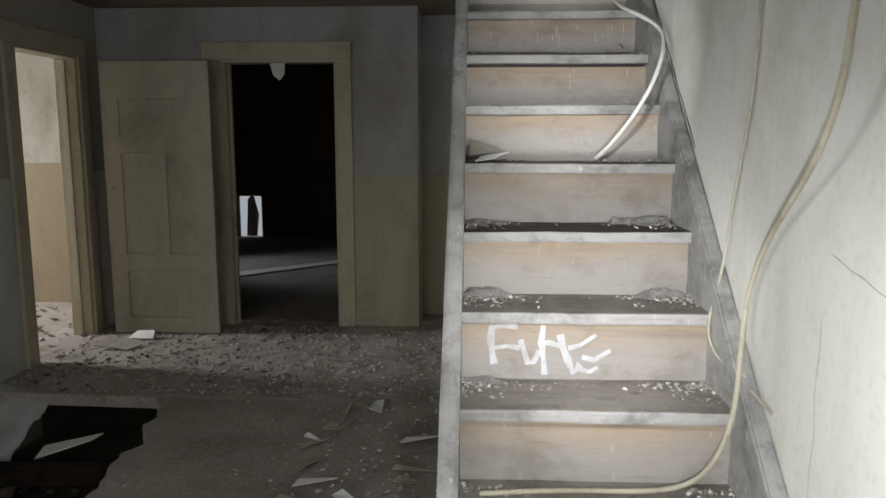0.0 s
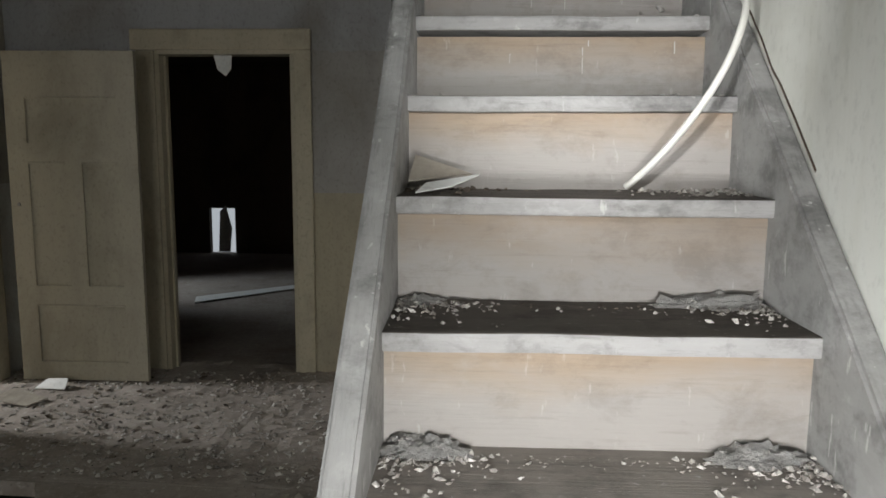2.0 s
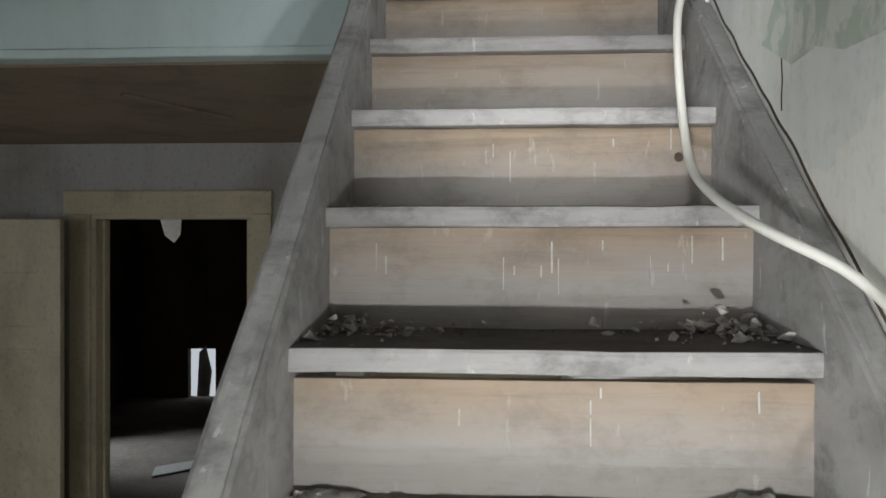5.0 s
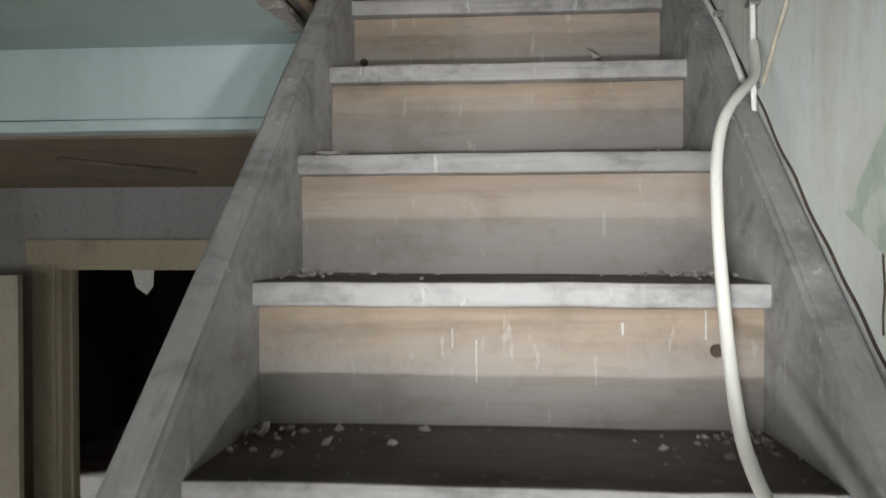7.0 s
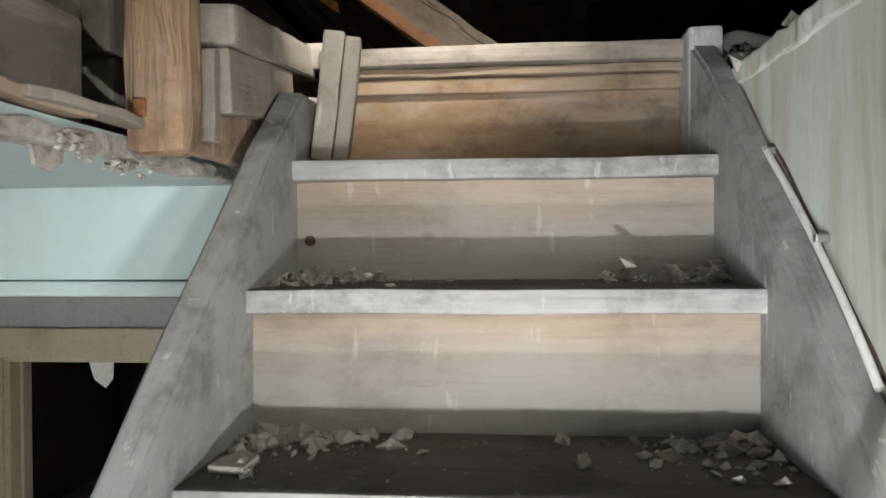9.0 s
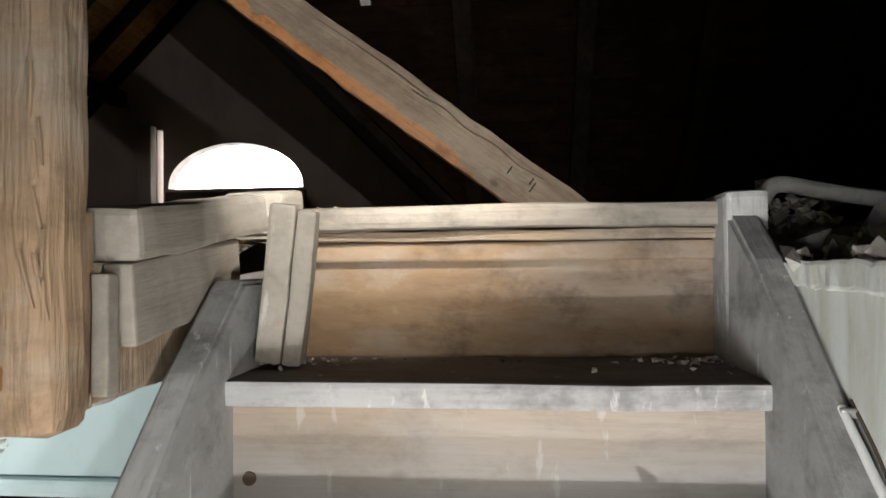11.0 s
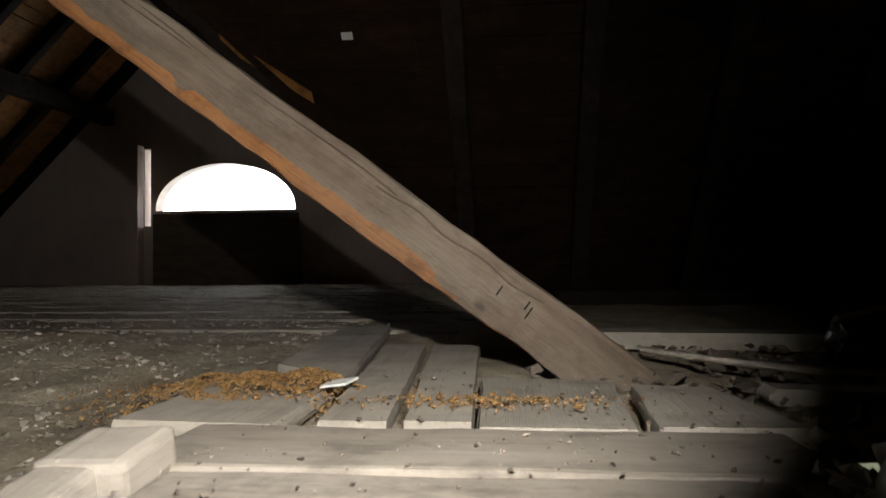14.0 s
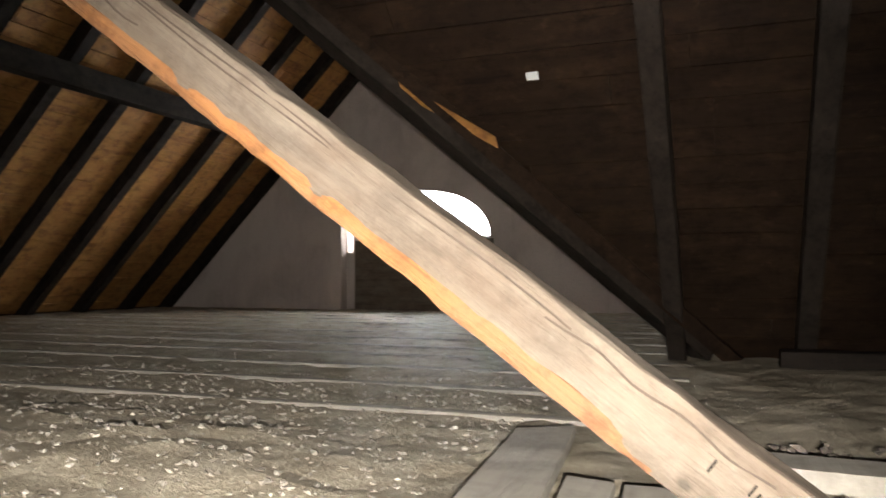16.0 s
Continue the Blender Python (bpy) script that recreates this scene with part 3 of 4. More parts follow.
structure("attic_floor_left", grid(-9.0, -0.2, -0.5, 4.64, 0.1, lambda x, y: attic_height(x, y) - 0.05), DUST, "dusty attic floor beside the stair opening", "floor")
structure("attic_floor_front", grid(-0.2, 0.98, -0.5, 1.3, 0.1, attic_height), DUST, "dusty attic floor", "floor")

# ---- roof ----
EAVE, XV, YV, XW, GY = 2.93, 0.30, 9.0, -8.7, 14.6


def boarding(name, o, u, d, nu, nd, size, mat, label, start=lambda p: 0.0):
    """Roof boards laid along u, one above the other along d, each a strip with its own edges."""
    o, u, d = Vector(o), Vector(u).normalized(), Vector(d).normalized()
    out = u.cross(d)
    rnd = random.Random(len(name))
    vs, fs = [], []
    for j in range(nd):
        a = -rnd.uniform(0, 1.2)
        while a < nu:
            b = a + rnd.uniform(1.4, 2.6)
            lo, hi = max(a, 0, start(o + d * (j + 0.5) * size)), min(b, nu)
            a = b
            if hi - lo < 0.05:
                continue
            k = len(vs)
            off = rnd.uniform(0, 0.012)
            for s in (0, 0.022):
                for p, q in ((lo + 0.003, 0.004), (hi - 0.003, 0.004), (hi - 0.003, size - 0.004), (lo + 0.003, size - 0.004)):
                    vs.append(o + u * p + d * (j * size + q + rnd.uniform(-.003, .003)) + out * (off + s))
            fs += [tuple(k + i for i in f) for f in ((0, 1, 2, 3), (4, 5, 6, 7), (0, 1, 5, 4), (1, 2, 6, 5), (2, 3, 7, 6), (3, 0, 4, 7))]
    me = bpy.data.meshes.new(name)
    me.from_pydata(vs, [], fs)
    me.materials.append(mat)
    return tagged(new(name, me), label, "ceiling", kind="structure")


def slab(name, pts, mat, label):
    bm = bmesh.new()
    f = bm.faces.new([bm.verts.new(p) for p in pts])
    ext = bmesh.ops.extrude_face_region(bm, geom=[f])
    for e in ext["geom"]:
        if isinstance(e, bmesh.types.BMVert):
            e.co += Vector((0, 0, 0.12))
    return structure(name, bm, mat, label, "ceiling")


S2 = math.sqrt(0.5)
RIDGE = 4.5
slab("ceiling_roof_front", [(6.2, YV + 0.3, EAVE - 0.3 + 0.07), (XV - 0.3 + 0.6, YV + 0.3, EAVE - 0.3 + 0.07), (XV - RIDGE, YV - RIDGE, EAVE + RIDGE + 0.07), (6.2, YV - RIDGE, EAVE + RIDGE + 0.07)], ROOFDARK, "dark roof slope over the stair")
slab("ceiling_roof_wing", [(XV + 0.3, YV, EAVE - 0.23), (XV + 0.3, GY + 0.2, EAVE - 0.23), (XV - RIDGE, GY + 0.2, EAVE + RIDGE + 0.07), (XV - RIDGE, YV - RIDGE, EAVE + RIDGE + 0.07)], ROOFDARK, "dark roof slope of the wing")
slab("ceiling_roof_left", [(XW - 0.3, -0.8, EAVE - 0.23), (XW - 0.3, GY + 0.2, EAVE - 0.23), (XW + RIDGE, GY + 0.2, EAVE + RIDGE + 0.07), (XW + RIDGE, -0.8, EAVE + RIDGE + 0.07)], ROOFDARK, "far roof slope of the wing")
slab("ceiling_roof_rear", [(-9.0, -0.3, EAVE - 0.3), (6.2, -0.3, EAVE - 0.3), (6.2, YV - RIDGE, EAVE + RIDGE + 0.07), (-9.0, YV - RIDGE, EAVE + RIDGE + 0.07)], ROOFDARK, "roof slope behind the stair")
boarding("ceiling_boards_front", (-4.2, YV, EAVE + 0.02), (1, 0, 0), (0, -S2, S2), 10.4, 36, 0.17, ROOFDARK, "near-black roof boards", start=lambda p: XV - (YV - p.y) - p.x)
boarding("ceiling_boards_left", (XW, 4.0, EAVE + 0.02), (0, 1, 0), (S2, 0, S2), 10.5, 36, 0.17, ROOFWOOD, "brown roof boards")


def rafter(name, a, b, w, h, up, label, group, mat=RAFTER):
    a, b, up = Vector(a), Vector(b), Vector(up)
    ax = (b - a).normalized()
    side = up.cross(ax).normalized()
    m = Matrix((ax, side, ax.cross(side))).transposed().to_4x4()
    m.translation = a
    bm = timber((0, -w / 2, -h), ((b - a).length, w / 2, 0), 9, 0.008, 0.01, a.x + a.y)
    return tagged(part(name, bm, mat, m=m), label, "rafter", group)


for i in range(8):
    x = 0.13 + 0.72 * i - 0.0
    rafter("rafter", (x, YV + 0.1, EAVE - 0.1), (x, YV - RIDGE, EAVE + RIDGE), 0.11, 0.13, (0, 1, 1), "near-black rafter of the stair roof", "rafters of the stair roof")
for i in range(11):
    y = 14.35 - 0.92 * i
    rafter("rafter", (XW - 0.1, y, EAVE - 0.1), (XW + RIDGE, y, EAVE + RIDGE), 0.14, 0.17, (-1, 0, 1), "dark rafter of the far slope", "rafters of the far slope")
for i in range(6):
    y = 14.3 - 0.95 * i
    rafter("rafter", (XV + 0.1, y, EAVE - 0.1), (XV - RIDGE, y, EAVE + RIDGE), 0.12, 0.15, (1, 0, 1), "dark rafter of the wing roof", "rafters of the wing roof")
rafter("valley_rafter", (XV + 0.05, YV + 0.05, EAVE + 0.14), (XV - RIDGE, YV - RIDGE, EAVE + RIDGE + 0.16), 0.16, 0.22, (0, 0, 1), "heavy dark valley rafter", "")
# Pale tube added to draw the lit edge along the valley.
cable("valley_batten", [(XV + 0.04 - k, YV + 0.02 - k, EAVE - 0.085 + k) for k in (0.0, 0.8, 1.6, 2.4, 3.2)], 0.013, GABLE, "thin pale strip standing for the lit edge of the roof valley", "batten")
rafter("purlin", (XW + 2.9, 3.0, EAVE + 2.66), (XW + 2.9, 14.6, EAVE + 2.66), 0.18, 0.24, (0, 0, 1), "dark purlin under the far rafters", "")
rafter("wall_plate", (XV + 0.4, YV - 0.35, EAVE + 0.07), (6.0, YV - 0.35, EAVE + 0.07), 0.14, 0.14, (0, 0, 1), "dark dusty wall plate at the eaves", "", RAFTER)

# gable wall with its arched window
WX0, WX1, WZ0, WZ1, WZ2 = -5.04, -2.86, 4.03, 4.06, 4.74
SX0, SX1, SZ0, SZ1 = -5.22, -5.12, 3.80, 4.98
bm = bmesh.new()
apex = EAVE + RIDGE
arc = [((WX0 + WX1) / 2 + (WX1 - WX0) / 2 * math.cos(math.pi * i / 24), WZ1 + (WZ2 - WZ1) * math.sin(math.pi * i / 24)) for i in range(25)]
for y in (GY,):
    outer_r = [(XV, EAVE), (XV - RIDGE, apex), (XW, EAVE)]
    polys = [[(XV, EAVE - 0.4), (XV, EAVE), (WX1, EAVE + XV - WX1), (WX1, WZ1), (WX1, WZ0), (WX1, EAVE - 0.4)],
             [(WX0, EAVE - 0.4), (WX0, WZ0), (WX0, WZ1), (WX0, EAVE + WX0 - XW), (SX1, EAVE + SX1 - XW), (SX1, SZ1), (SX1, SZ0), (SX1, EAVE - 0.4)],
             [(SX0, EAVE - 0.4), (SX0, SZ0), (SX0, SZ1), (SX0, EAVE + SX0 - XW), (XW, EAVE), (XW, EAVE - 0.4)],
             [(SX1, EAVE - 0.4), (SX1, SZ0), (SX0, SZ0), (SX0, EAVE - 0.4)],
             [(SX1, SZ1), (SX1, EAVE + SX1 - XW), (SX0, EAVE + SX0 - XW), (SX0, SZ1)],
             [(WX1, EAVE - 0.4), (WX1, WZ0), (WX0, WZ0), (WX0, EAVE - 0.4)],
             arc + [(WX0, EAVE + WX0 - XW), (XV - RIDGE, apex), (WX1, EAVE + XV - WX1)]]
    for p in polys:
        bm.faces.new([bm.verts.new((a, y, b)) for a, b in p])
bmesh.ops.remove_doubles(bm, verts=bm.verts, dist=0.001)
ext = bmesh.ops.extrude_face_region(bm, geom=bm.faces[:])
for e in ext["geom"]:
    if isinstance(e, bmesh.types.BMVert):
        e.co.y += 0.25
structure("wall_gable", bm, GABLE, "grey rendered gable wall with an arched opening", "wall")
tagged(part("window_post", timber((-5.47, 14.40, 2.86), (-5.225, 14.595, 5.02), 10, 0.006, 0.012, 2.2), GABLE), "pale upright board beside the gable window", "post")
tagged(part("window_board", timber((-5.05, 14.52, 2.86), (-2.8, 14.595, 3.98), 10, 0.006, 0.01, 5.1), BEAM), "dark boarding under the gable window", "board")
glow, gn, gl, gb = material("bright_sky", 1.0)
gb.inputs["Base Color"].default_value = (0, 0, 0, 1)
gb.inputs["Emission Color"].default_value = (0.93, 0.97, 1.0, 1)
gb.inputs["Emission Strength"].default_value = 2.0
haze, _, _, hb = material("pale_distance", 1.0)
hb.inputs["Base Color"].default_value = (0, 0, 0, 1)
hb.inputs["Emission Color"].default_value = (0.86, 0.93, 1.0, 1)
hb.inputs["Emission Strength"].default_value = 0.32
structure("backdrop", boxes(((-6.0, 13.0, -0.5), (-1.0, 13.05, 2.4))), haze, "pale daylight beyond the hole in the back room wall", "sky")
structure("backdrop", boxes(((-7.0, 16.6, 3.0), (-1.2, 16.65, 6.8))), glow, "bright overcast sky beyond the gable window", "sky")
structure("wall_attic_ends", boxes(((6.1, -0.8, 2.5), (6.2, 9.5, 7.6)), ((XV + 0.3, YV + 0.25, 2.3), (6.2, YV + 0.4, 3.0)), ((-9.1, -0.9, 2.3), (6.2, -0.75, 3.2))), GABLE, "plain end wall of the attic", "wall")
structure("ground", boxes(((-400, -400, -0.62), (400, 400, -0.6))), GROUND, "rough grass ground outside", "ground")

# ---- the brace across the attic ----
th = math.atan2(3.59 - 2.941, 0.756 + 0.114)
ax = Vector((-math.cos(th), 0, math.sin(th)))
upv = Vector((math.sin(th), 0, math.cos(th)))
side = upv.cross(ax)
m = Matrix((ax, side, upv)).transposed().to_4x4()
m.translation = Vector((0.80, 5.31, 2.90))
brace = empty("brace", "thick hand-hewn diagonal brace with a split reddish underside", "beam")
bm = timber((0, -0.06, -0.135), (4.2, 0.06, 0.0), 60, 0.008, 0.016, 3.3, 0.003)
trunk = part("timber", bm, BEAM, brace, m=m)
trunk.data.materials.append(BEAM_RED)
for p in trunk.data.polygons:
    if p.normal.z < -0.6 and p.center.x > 0.25:
        p.material_index = 1
for gx, gz, gl in ((0.36, -0.075, 0.03), (0.372, -0.06, 0.022), (0.44, -0.07, 0.024)):
    part("carved_mark", timber((gx, 0.055, gz), (gx + 0.004, 0.0665, gz + gl), 0, 0.001, 0.001, gx), RAFTER, brace, "dark carved carpenter mark", m=m)
for i, (xa, xb, zc) in enumerate(((0.75, 2.3, -0.022), (1.3, 2.9, -0.034), (0.35, 0.8, -0.028), (1.9, 2.5, -0.075))):
    pts = [m @ Vector((xa + (xb - xa) * j / 12, 0.0615, zc + 0.005 * math.sin(j * 1.3 + i) + 0.006 * noise.noise(Vector((j * 0.7, i, 3))))) for j in range(13)]
    cable("crack", [tuple(p) for p in pts], 0.0022, DARKBROWN, "", parent=brace)
part("split_face", timber((0.50, 0.028, -0.140), (2.6, 0.0625, -0.102), 44, 0.006, 0.012, 8.0, 0.003), BEAM_RED, brace, "torn orange wood along the lower edge", m=m)

# ---- attic planks beyond the landing ----
def plank(quad, thick, seed, mat=PLANK, label="grey dusty loose plank on the attic floor"):
    """A loose board: near-left, near-right, far-right, far-left corners on the floor."""
    a, b, c, d = [Vector((*q, 0)) for q in quad]
    w, L = (b - a).length, (d - a).length
    bm = timber((0, 0, 0), (1, 1, thick), 0, 0, 0)
    es = [e for e in bm.edges if abs((e.verts[0].co - e.verts[1].co).y) > 0.5]
    bmesh.ops.subdivide_edges(bm, edges=es, cuts=10)
    bmesh.ops.bevel(bm, geom=[e for e in bm.edges if len(e.link_faces) == 2 and e.calc_face_angle(0) > 0.8], offset=0.02, segments=1, affect="EDGES")
    for v in bm.verts:
        s, t = v.co.x, v.co.y
        p = (a * (1 - s) + b * s) * (1 - t) + (d * (1 - s) + c * s) * t
        v.co = Vector((p.x, p.y, ATTIC - 0.028 + v.co.z)) + noise.noise_vector(p * 9 + Vector((seed, 0, 0))) * 0.004
    return tagged(part("plank", bm, mat), label, "plank", "planks on the attic floor")


plank(((-0.16, 4.66), (0.10, 4.65), (0.10, 5.02), (-0.14, 5.24)), 0.03, 1)
plank(((-0.10, 5.27), (0.108, 5.06), (-0.018, 6.36), (-0.19, 6.27)), 0.034, 2)
plank(((0.158, 4.66), (0.262, 4.66), (0.185, 5.76), (0.068, 5.78)), 0.03, 3)
plank(((0.285, 4.66), (0.384, 4.66), (0.341, 5.75), (0.208, 5.74)), 0.032, 4)
plank(((0.392, 4.66), (0.62, 4.66), (0.64, 5.13), (0.372, 5.16)), 0.026, 5)
plank(((0.64, 4.66), (0.86, 4.66), (0.80, 5.03), (0.66, 5.06)), 0.03, 6, label="short rippled board end beside the brace foot")
plank(((0.25, 5.95), (1.9, 5.8), (1.9, 6.0), (0.25, 6.12)), 0.05, 7, label="long dusty board lying across the attic floor")
plank(((0.9, 5.0), (1.5, 4.9), (1.5, 5.0), (0.9, 5.08)), 0.03, 8)
for i in range(12):
    y = 6.6 + 0.62 * i
    rafter("joist", (-8.6, y, ATTIC - 0.03), (0.25, y + 0.05, ATTIC - 0.03), 0.07, 0.08, (0, 0, 1), "dusty joist edge showing in the attic rubble", "joists", PLANK)

# ---- stair opening: lining, post, offcut ----
lining = empty("opening_lining", "weathered boards lining the stair opening", "lining")
tilt_up = Matrix.Translation((0, 3.90, 2.930)) @ Matrix.Rotation(math.atan2(0.055, 0.5), 4, "X")
part("rail", timber((-0.034, 0.0, -0.058), (0.034, 0.50, 0.0), 14, 0.003, 0.009, 1.0, 0.0015), OLD, lining, m=tilt_up)
part("cap", timber((-0.040, 0.41, -0.045), (0.060, 0.53, 0.006), 8, 0.003, 0.012, 8.0, 0.0015), OLD, lining, m=tilt_up)
part("panel", timber((-0.012, 0.0, -0.150), (0.022, 0.315, -0.060), 10, 0.002, 0.004, 2.0, 0.001), OLD, lining, "grey board under the rail", m=tilt_up)
part("board", timber((-0.040, 3.885, 2.722), (-0.014, 4.30, 2.86), 8, 0.003, 0.004, 3.0, 0.001), RAW, lining, "warm brown lower board")
part("batten", timber((-0.030, 3.868, 2.72), (-0.008, 3.888, 2.925), 8, 0.003, 0.004, 5.0, 0.001), RAW, lining)
part("batten", timber((-0.004, 3.872, 2.735), (0.014, 3.894, 2.86), 6, 0.002, 0.003, 6.0, 0.001), OLD, lining)
part("outer_board", timber((-0.21, 3.94, 2.872), (-0.075, 4.34, 2.892), 8, 0.003, 0.004, 7.0, 0.001), RAW, lining, "pale loose board outside the rail")
post = empty("post", "raw splintered pine post beside the stair opening", "post")
part("timber", timber((-0.072, 3.79, 2.712), (0.010, 3.86, 5.2), 60, 0.006, 0.021, 7.0, 0.0025), RAW, post)
rp = random.Random(9)
for i in range(9):
    x, z = 0.006 - abs(rp.gauss(0, 0.016)), rp.uniform(2.80, 3.02)
    lean = Matrix.Translation((x, 3.789, z)) @ Euler((radians(rp.uniform(2, 9)), radians(rp.uniform(-9, 9)), 0)).to_matrix().to_4x4()
    part("splinter", timber((-0.0012, -0.001, 0), (rp.uniform(0.0008, 0.0022), 0.0012, rp.uniform(0.025, 0.06)), 3, 0.001, 0.0004, i, 0.0004), RAW, post, m=lean)
part("knot", timber((-0.055, 3.784, 2.755), (-0.038, 3.794, 2.778), 0, 0.002, 0.004, 4.0), BEAM_RED, post)
joistend = empty("joist_end", "grey joist ends stacked beside the stair opening", "joist")
part("block", timber((-0.42, 3.9, 2.865), (-0.145, 3.98, 2.975), 4, 0.004, 0.01, 1.5, 0.002), OLD, joistend)
part("block", timber((-0.42, 3.9, 2.755), (-0.14, 3.98, 2.862), 4, 0.004, 0.01, 4.5, 0.002), OLD, joistend)
m = Matrix.Translation((0.105, 4.15, 2.735)) @ Euler((radians(4), radians(7), radians(8))).to_matrix().to_4x4()
off = empty("offcut", "short split timber offcut leaning on the top step", "timber")
part("half", timber((-0.031, -0.03, 0), (0.004, 0.03, 0.215), 4, 0.002, 0.005, 2.0, 0.001), OLD, off)
part("half", timber((0.0055, -0.028, 0), (0.031, 0.03, 0.208), 4, 0.002, 0.005, 6.0, 0.001), OLD, off)
off.matrix_world = m
tagged(part("newel_stub", timber((0.709, 4.20, 2.70), (0.768, 4.32, 2.962), 3, 0.003, 0.01, 5.0), STRINGER), "grey capped newel against the wall at the stair head", "newel")

# ---- cables ----
cable("cable", [(0.655, 1.33, 2.0), (0.66, 1.376, 1.71), (0.67, 1.41, 1.59), (0.70, 1.566, 1.456), (0.732, 1.85, 1.30), (0.735, 1.96, 1.13), (0.705, 1.88, 1.01), (0.665, 1.79, 0.89), (0.64, 1.86, 0.75), (0.58, 1.88, 0.702), (0.45, 1.86, 0.703), (0.3, 1.87, 0.703), (0.12, 1.84, 0.703)], 0.0062, OLDCABLE, "aged cable hanging loose from the wall onto the steps")
cable("cable", [(0.748, 1.99, 2.05), (0.748, 2.009, 1.794), (0.748, 2.012, 1.67), (0.748, 2.038, 1.542), (0.748, 2.11, 1.39), (0.742, 2.12, 1.26), (0.728, 2.12, 1.15), (0.705, 2.13, 1.05), (0.70, 2.10, 0.985), (0.72, 2.0, 0.955), (0.742, 1.85, 0.935), (0.748, 1.80, 0.92)], 0.0036, OLDCABLE, "thin white cable looping out of the wall plaster")
cable("cable", [(0.50, 2.735, 1.441), (0.535, 2.70, 1.478), (0.575, 2.665, 1.535), (0.615, 2.635, 1.60), (0.66, 2.64, 1.68), (0.692, 2.675, 1.765), (0.715, 2.76, 1.82), (0.735, 2.86, 1.862), (0.70, 2.90, 1.905), (0.645, 2.915, 1.932), (0.615, 2.98, 1.962), (0.603, 3.12, 2.015), (0.604, 3.175, 2.06), (0.613, 3.25, 2.17), (0.630, 3.345, 2.30), (0.652, 3.395, 2.375), (0.70, 3.45, 2.42), (0.735, 3.515, 2.445), (0.742, 3.56, 2.50)], 0.0068, CABLE, "thick white cable trailing down the stair from the wall")
pipe = empty("conduit", "thin painted conduit clipped to the stair wall", "conduit")
cable("tube", [(0.748, 3.575, 2.37), (0.748, 3.58, 2.5), (0.748, 3.59, 2.65), (0.748, 3.60, 2.84)], 0.0042, PAPER, "", parent=pipe)
for z in (2.44, 2.56, 2.70):
    part("clip", timber((0.741, 3.575, z), (0.757, 3.600, z + 0.008), 0, 0, 0.002), METAL, pipe)
cable("cable", [(0.752, 3.552, 2.441), (0.752, 3.501, 2.492), (0.752, 3.44, 2.55), (0.752, 3.387, 2.606), (0.752, 3.27, 2.72), (0.752, 3.14, 2.84)], 0.003, OLDCABLE, "thin painted cable slanting up the stair wall")
pipe = empty("conduit", "short slanting conduit along the stair string", "conduit")
cable("tube", [(0.745, 3.62, 2.46), (0.745, 3.68, 2.525), (0.745, 3.76, 2.60), (0.745, 3.93, 2.72)], 0.0045, PAPER, "", parent=pipe)
for y, z in ((3.76, 2.60), (3.925, 2.716)):
    part("clip", timber((0.741, y - 0.005, z - 0.005), (0.757, y + 0.005, z + 0.005), 0, 0, 0.002), METAL, pipe)

# ---- plaster and dirt on the steps ----
def tread_place(k, side, spread, deep):
    y, z = nose(k)

    def f(r):
        d = abs(r.gauss(0, spread))
        x = XL + 0.004 + d if side < 0 else XR - 0.004 - d
        x = min(max(x, XL + 0.006), XR - 0.006)
        return x, y + GO - 0.004 - min(GO - 0.02, abs(r.gauss(0, deep)) + (0.12 * r.random() if r.random() < 0.25 else 0)), z
    return f


for k in range(0, 13):
    many = 2 * {2: 70, 3: 120, 4: 90, 5: 60, 6: 14, 7: 40, 8: 12, 9: 20, 10: 60, 11: 46, 12: 16}.get(k, 40)
    big = 0.022 if k == 10 else 0.009 if k in (2, 3, 4) else 0.010
    for side in (-1, 1):
        a = scatter(many, tread_place(k, side, 0.085, 0.03), (0.0018, big), 0.7, k * 7 + side + 2)
        stuff("plaster_debris", a, RUBBLE if k != 5 or side > 0 else DARKCHIP, "crumbled plaster in the corner of a step", "debris")
    y, z = nose(k)
    b = scatter(130 if k in (2, 3, 4, 7, 10) else 50, lambda r: (r.uniform(XL + 0.01, XR - 0.01), y + GO - 0.006 - abs(r.gauss(0, 0.022)) % (GO - 0.03), z), (0.001, 0.0045), 0.5, k + 50)
    stuff("grit", b, DARKCHIP if k not in (2, 3) else RUBBLE, "fine grit along the back of a step", "debris")


def flake(pts, thick, mat, label, name="plaster_flake", category="debris"):
    """A flat broken piece with its outline in the plane of its points."""
    bm = bmesh.new()
    f = bm.faces.new([bm.verts.new(p) for p in pts])
    nrm = f.normal.copy() if f.normal.length else Vector((0, 0, 1))
    bm.normal_update()
    nrm = f.normal.copy()
    ext = bmesh.ops.extrude_face_region(bm, geom=[f])
    for e in ext["geom"]:
        if isinstance(e, bmesh.types.BMVert):
            e.co += nrm * thick
    return tagged(part(name, bm, mat), label, category)


y5, z5 = nose(5)
flake([(0.105, y5 + 0.012, z5 + 0.004), (0.165, y5 + 0.07, z5 + 0.012), (0.215, y5 + 0.15, z5 + 0.03), (0.12, y5 + 0.06, z5 + 0.018)], 0.003, PAPER, "pointed white paint flake lying on a step")
flake([(0.085, y5 + 0.09, z5 + 0.02), (0.20, y5 + 0.17, z5 + 0.03), (0.09, y5 + 0.19, z5 + 0.065)], 0.004, PLANK, "dark splinter of board on a step")
y11, z11 = nose(10)
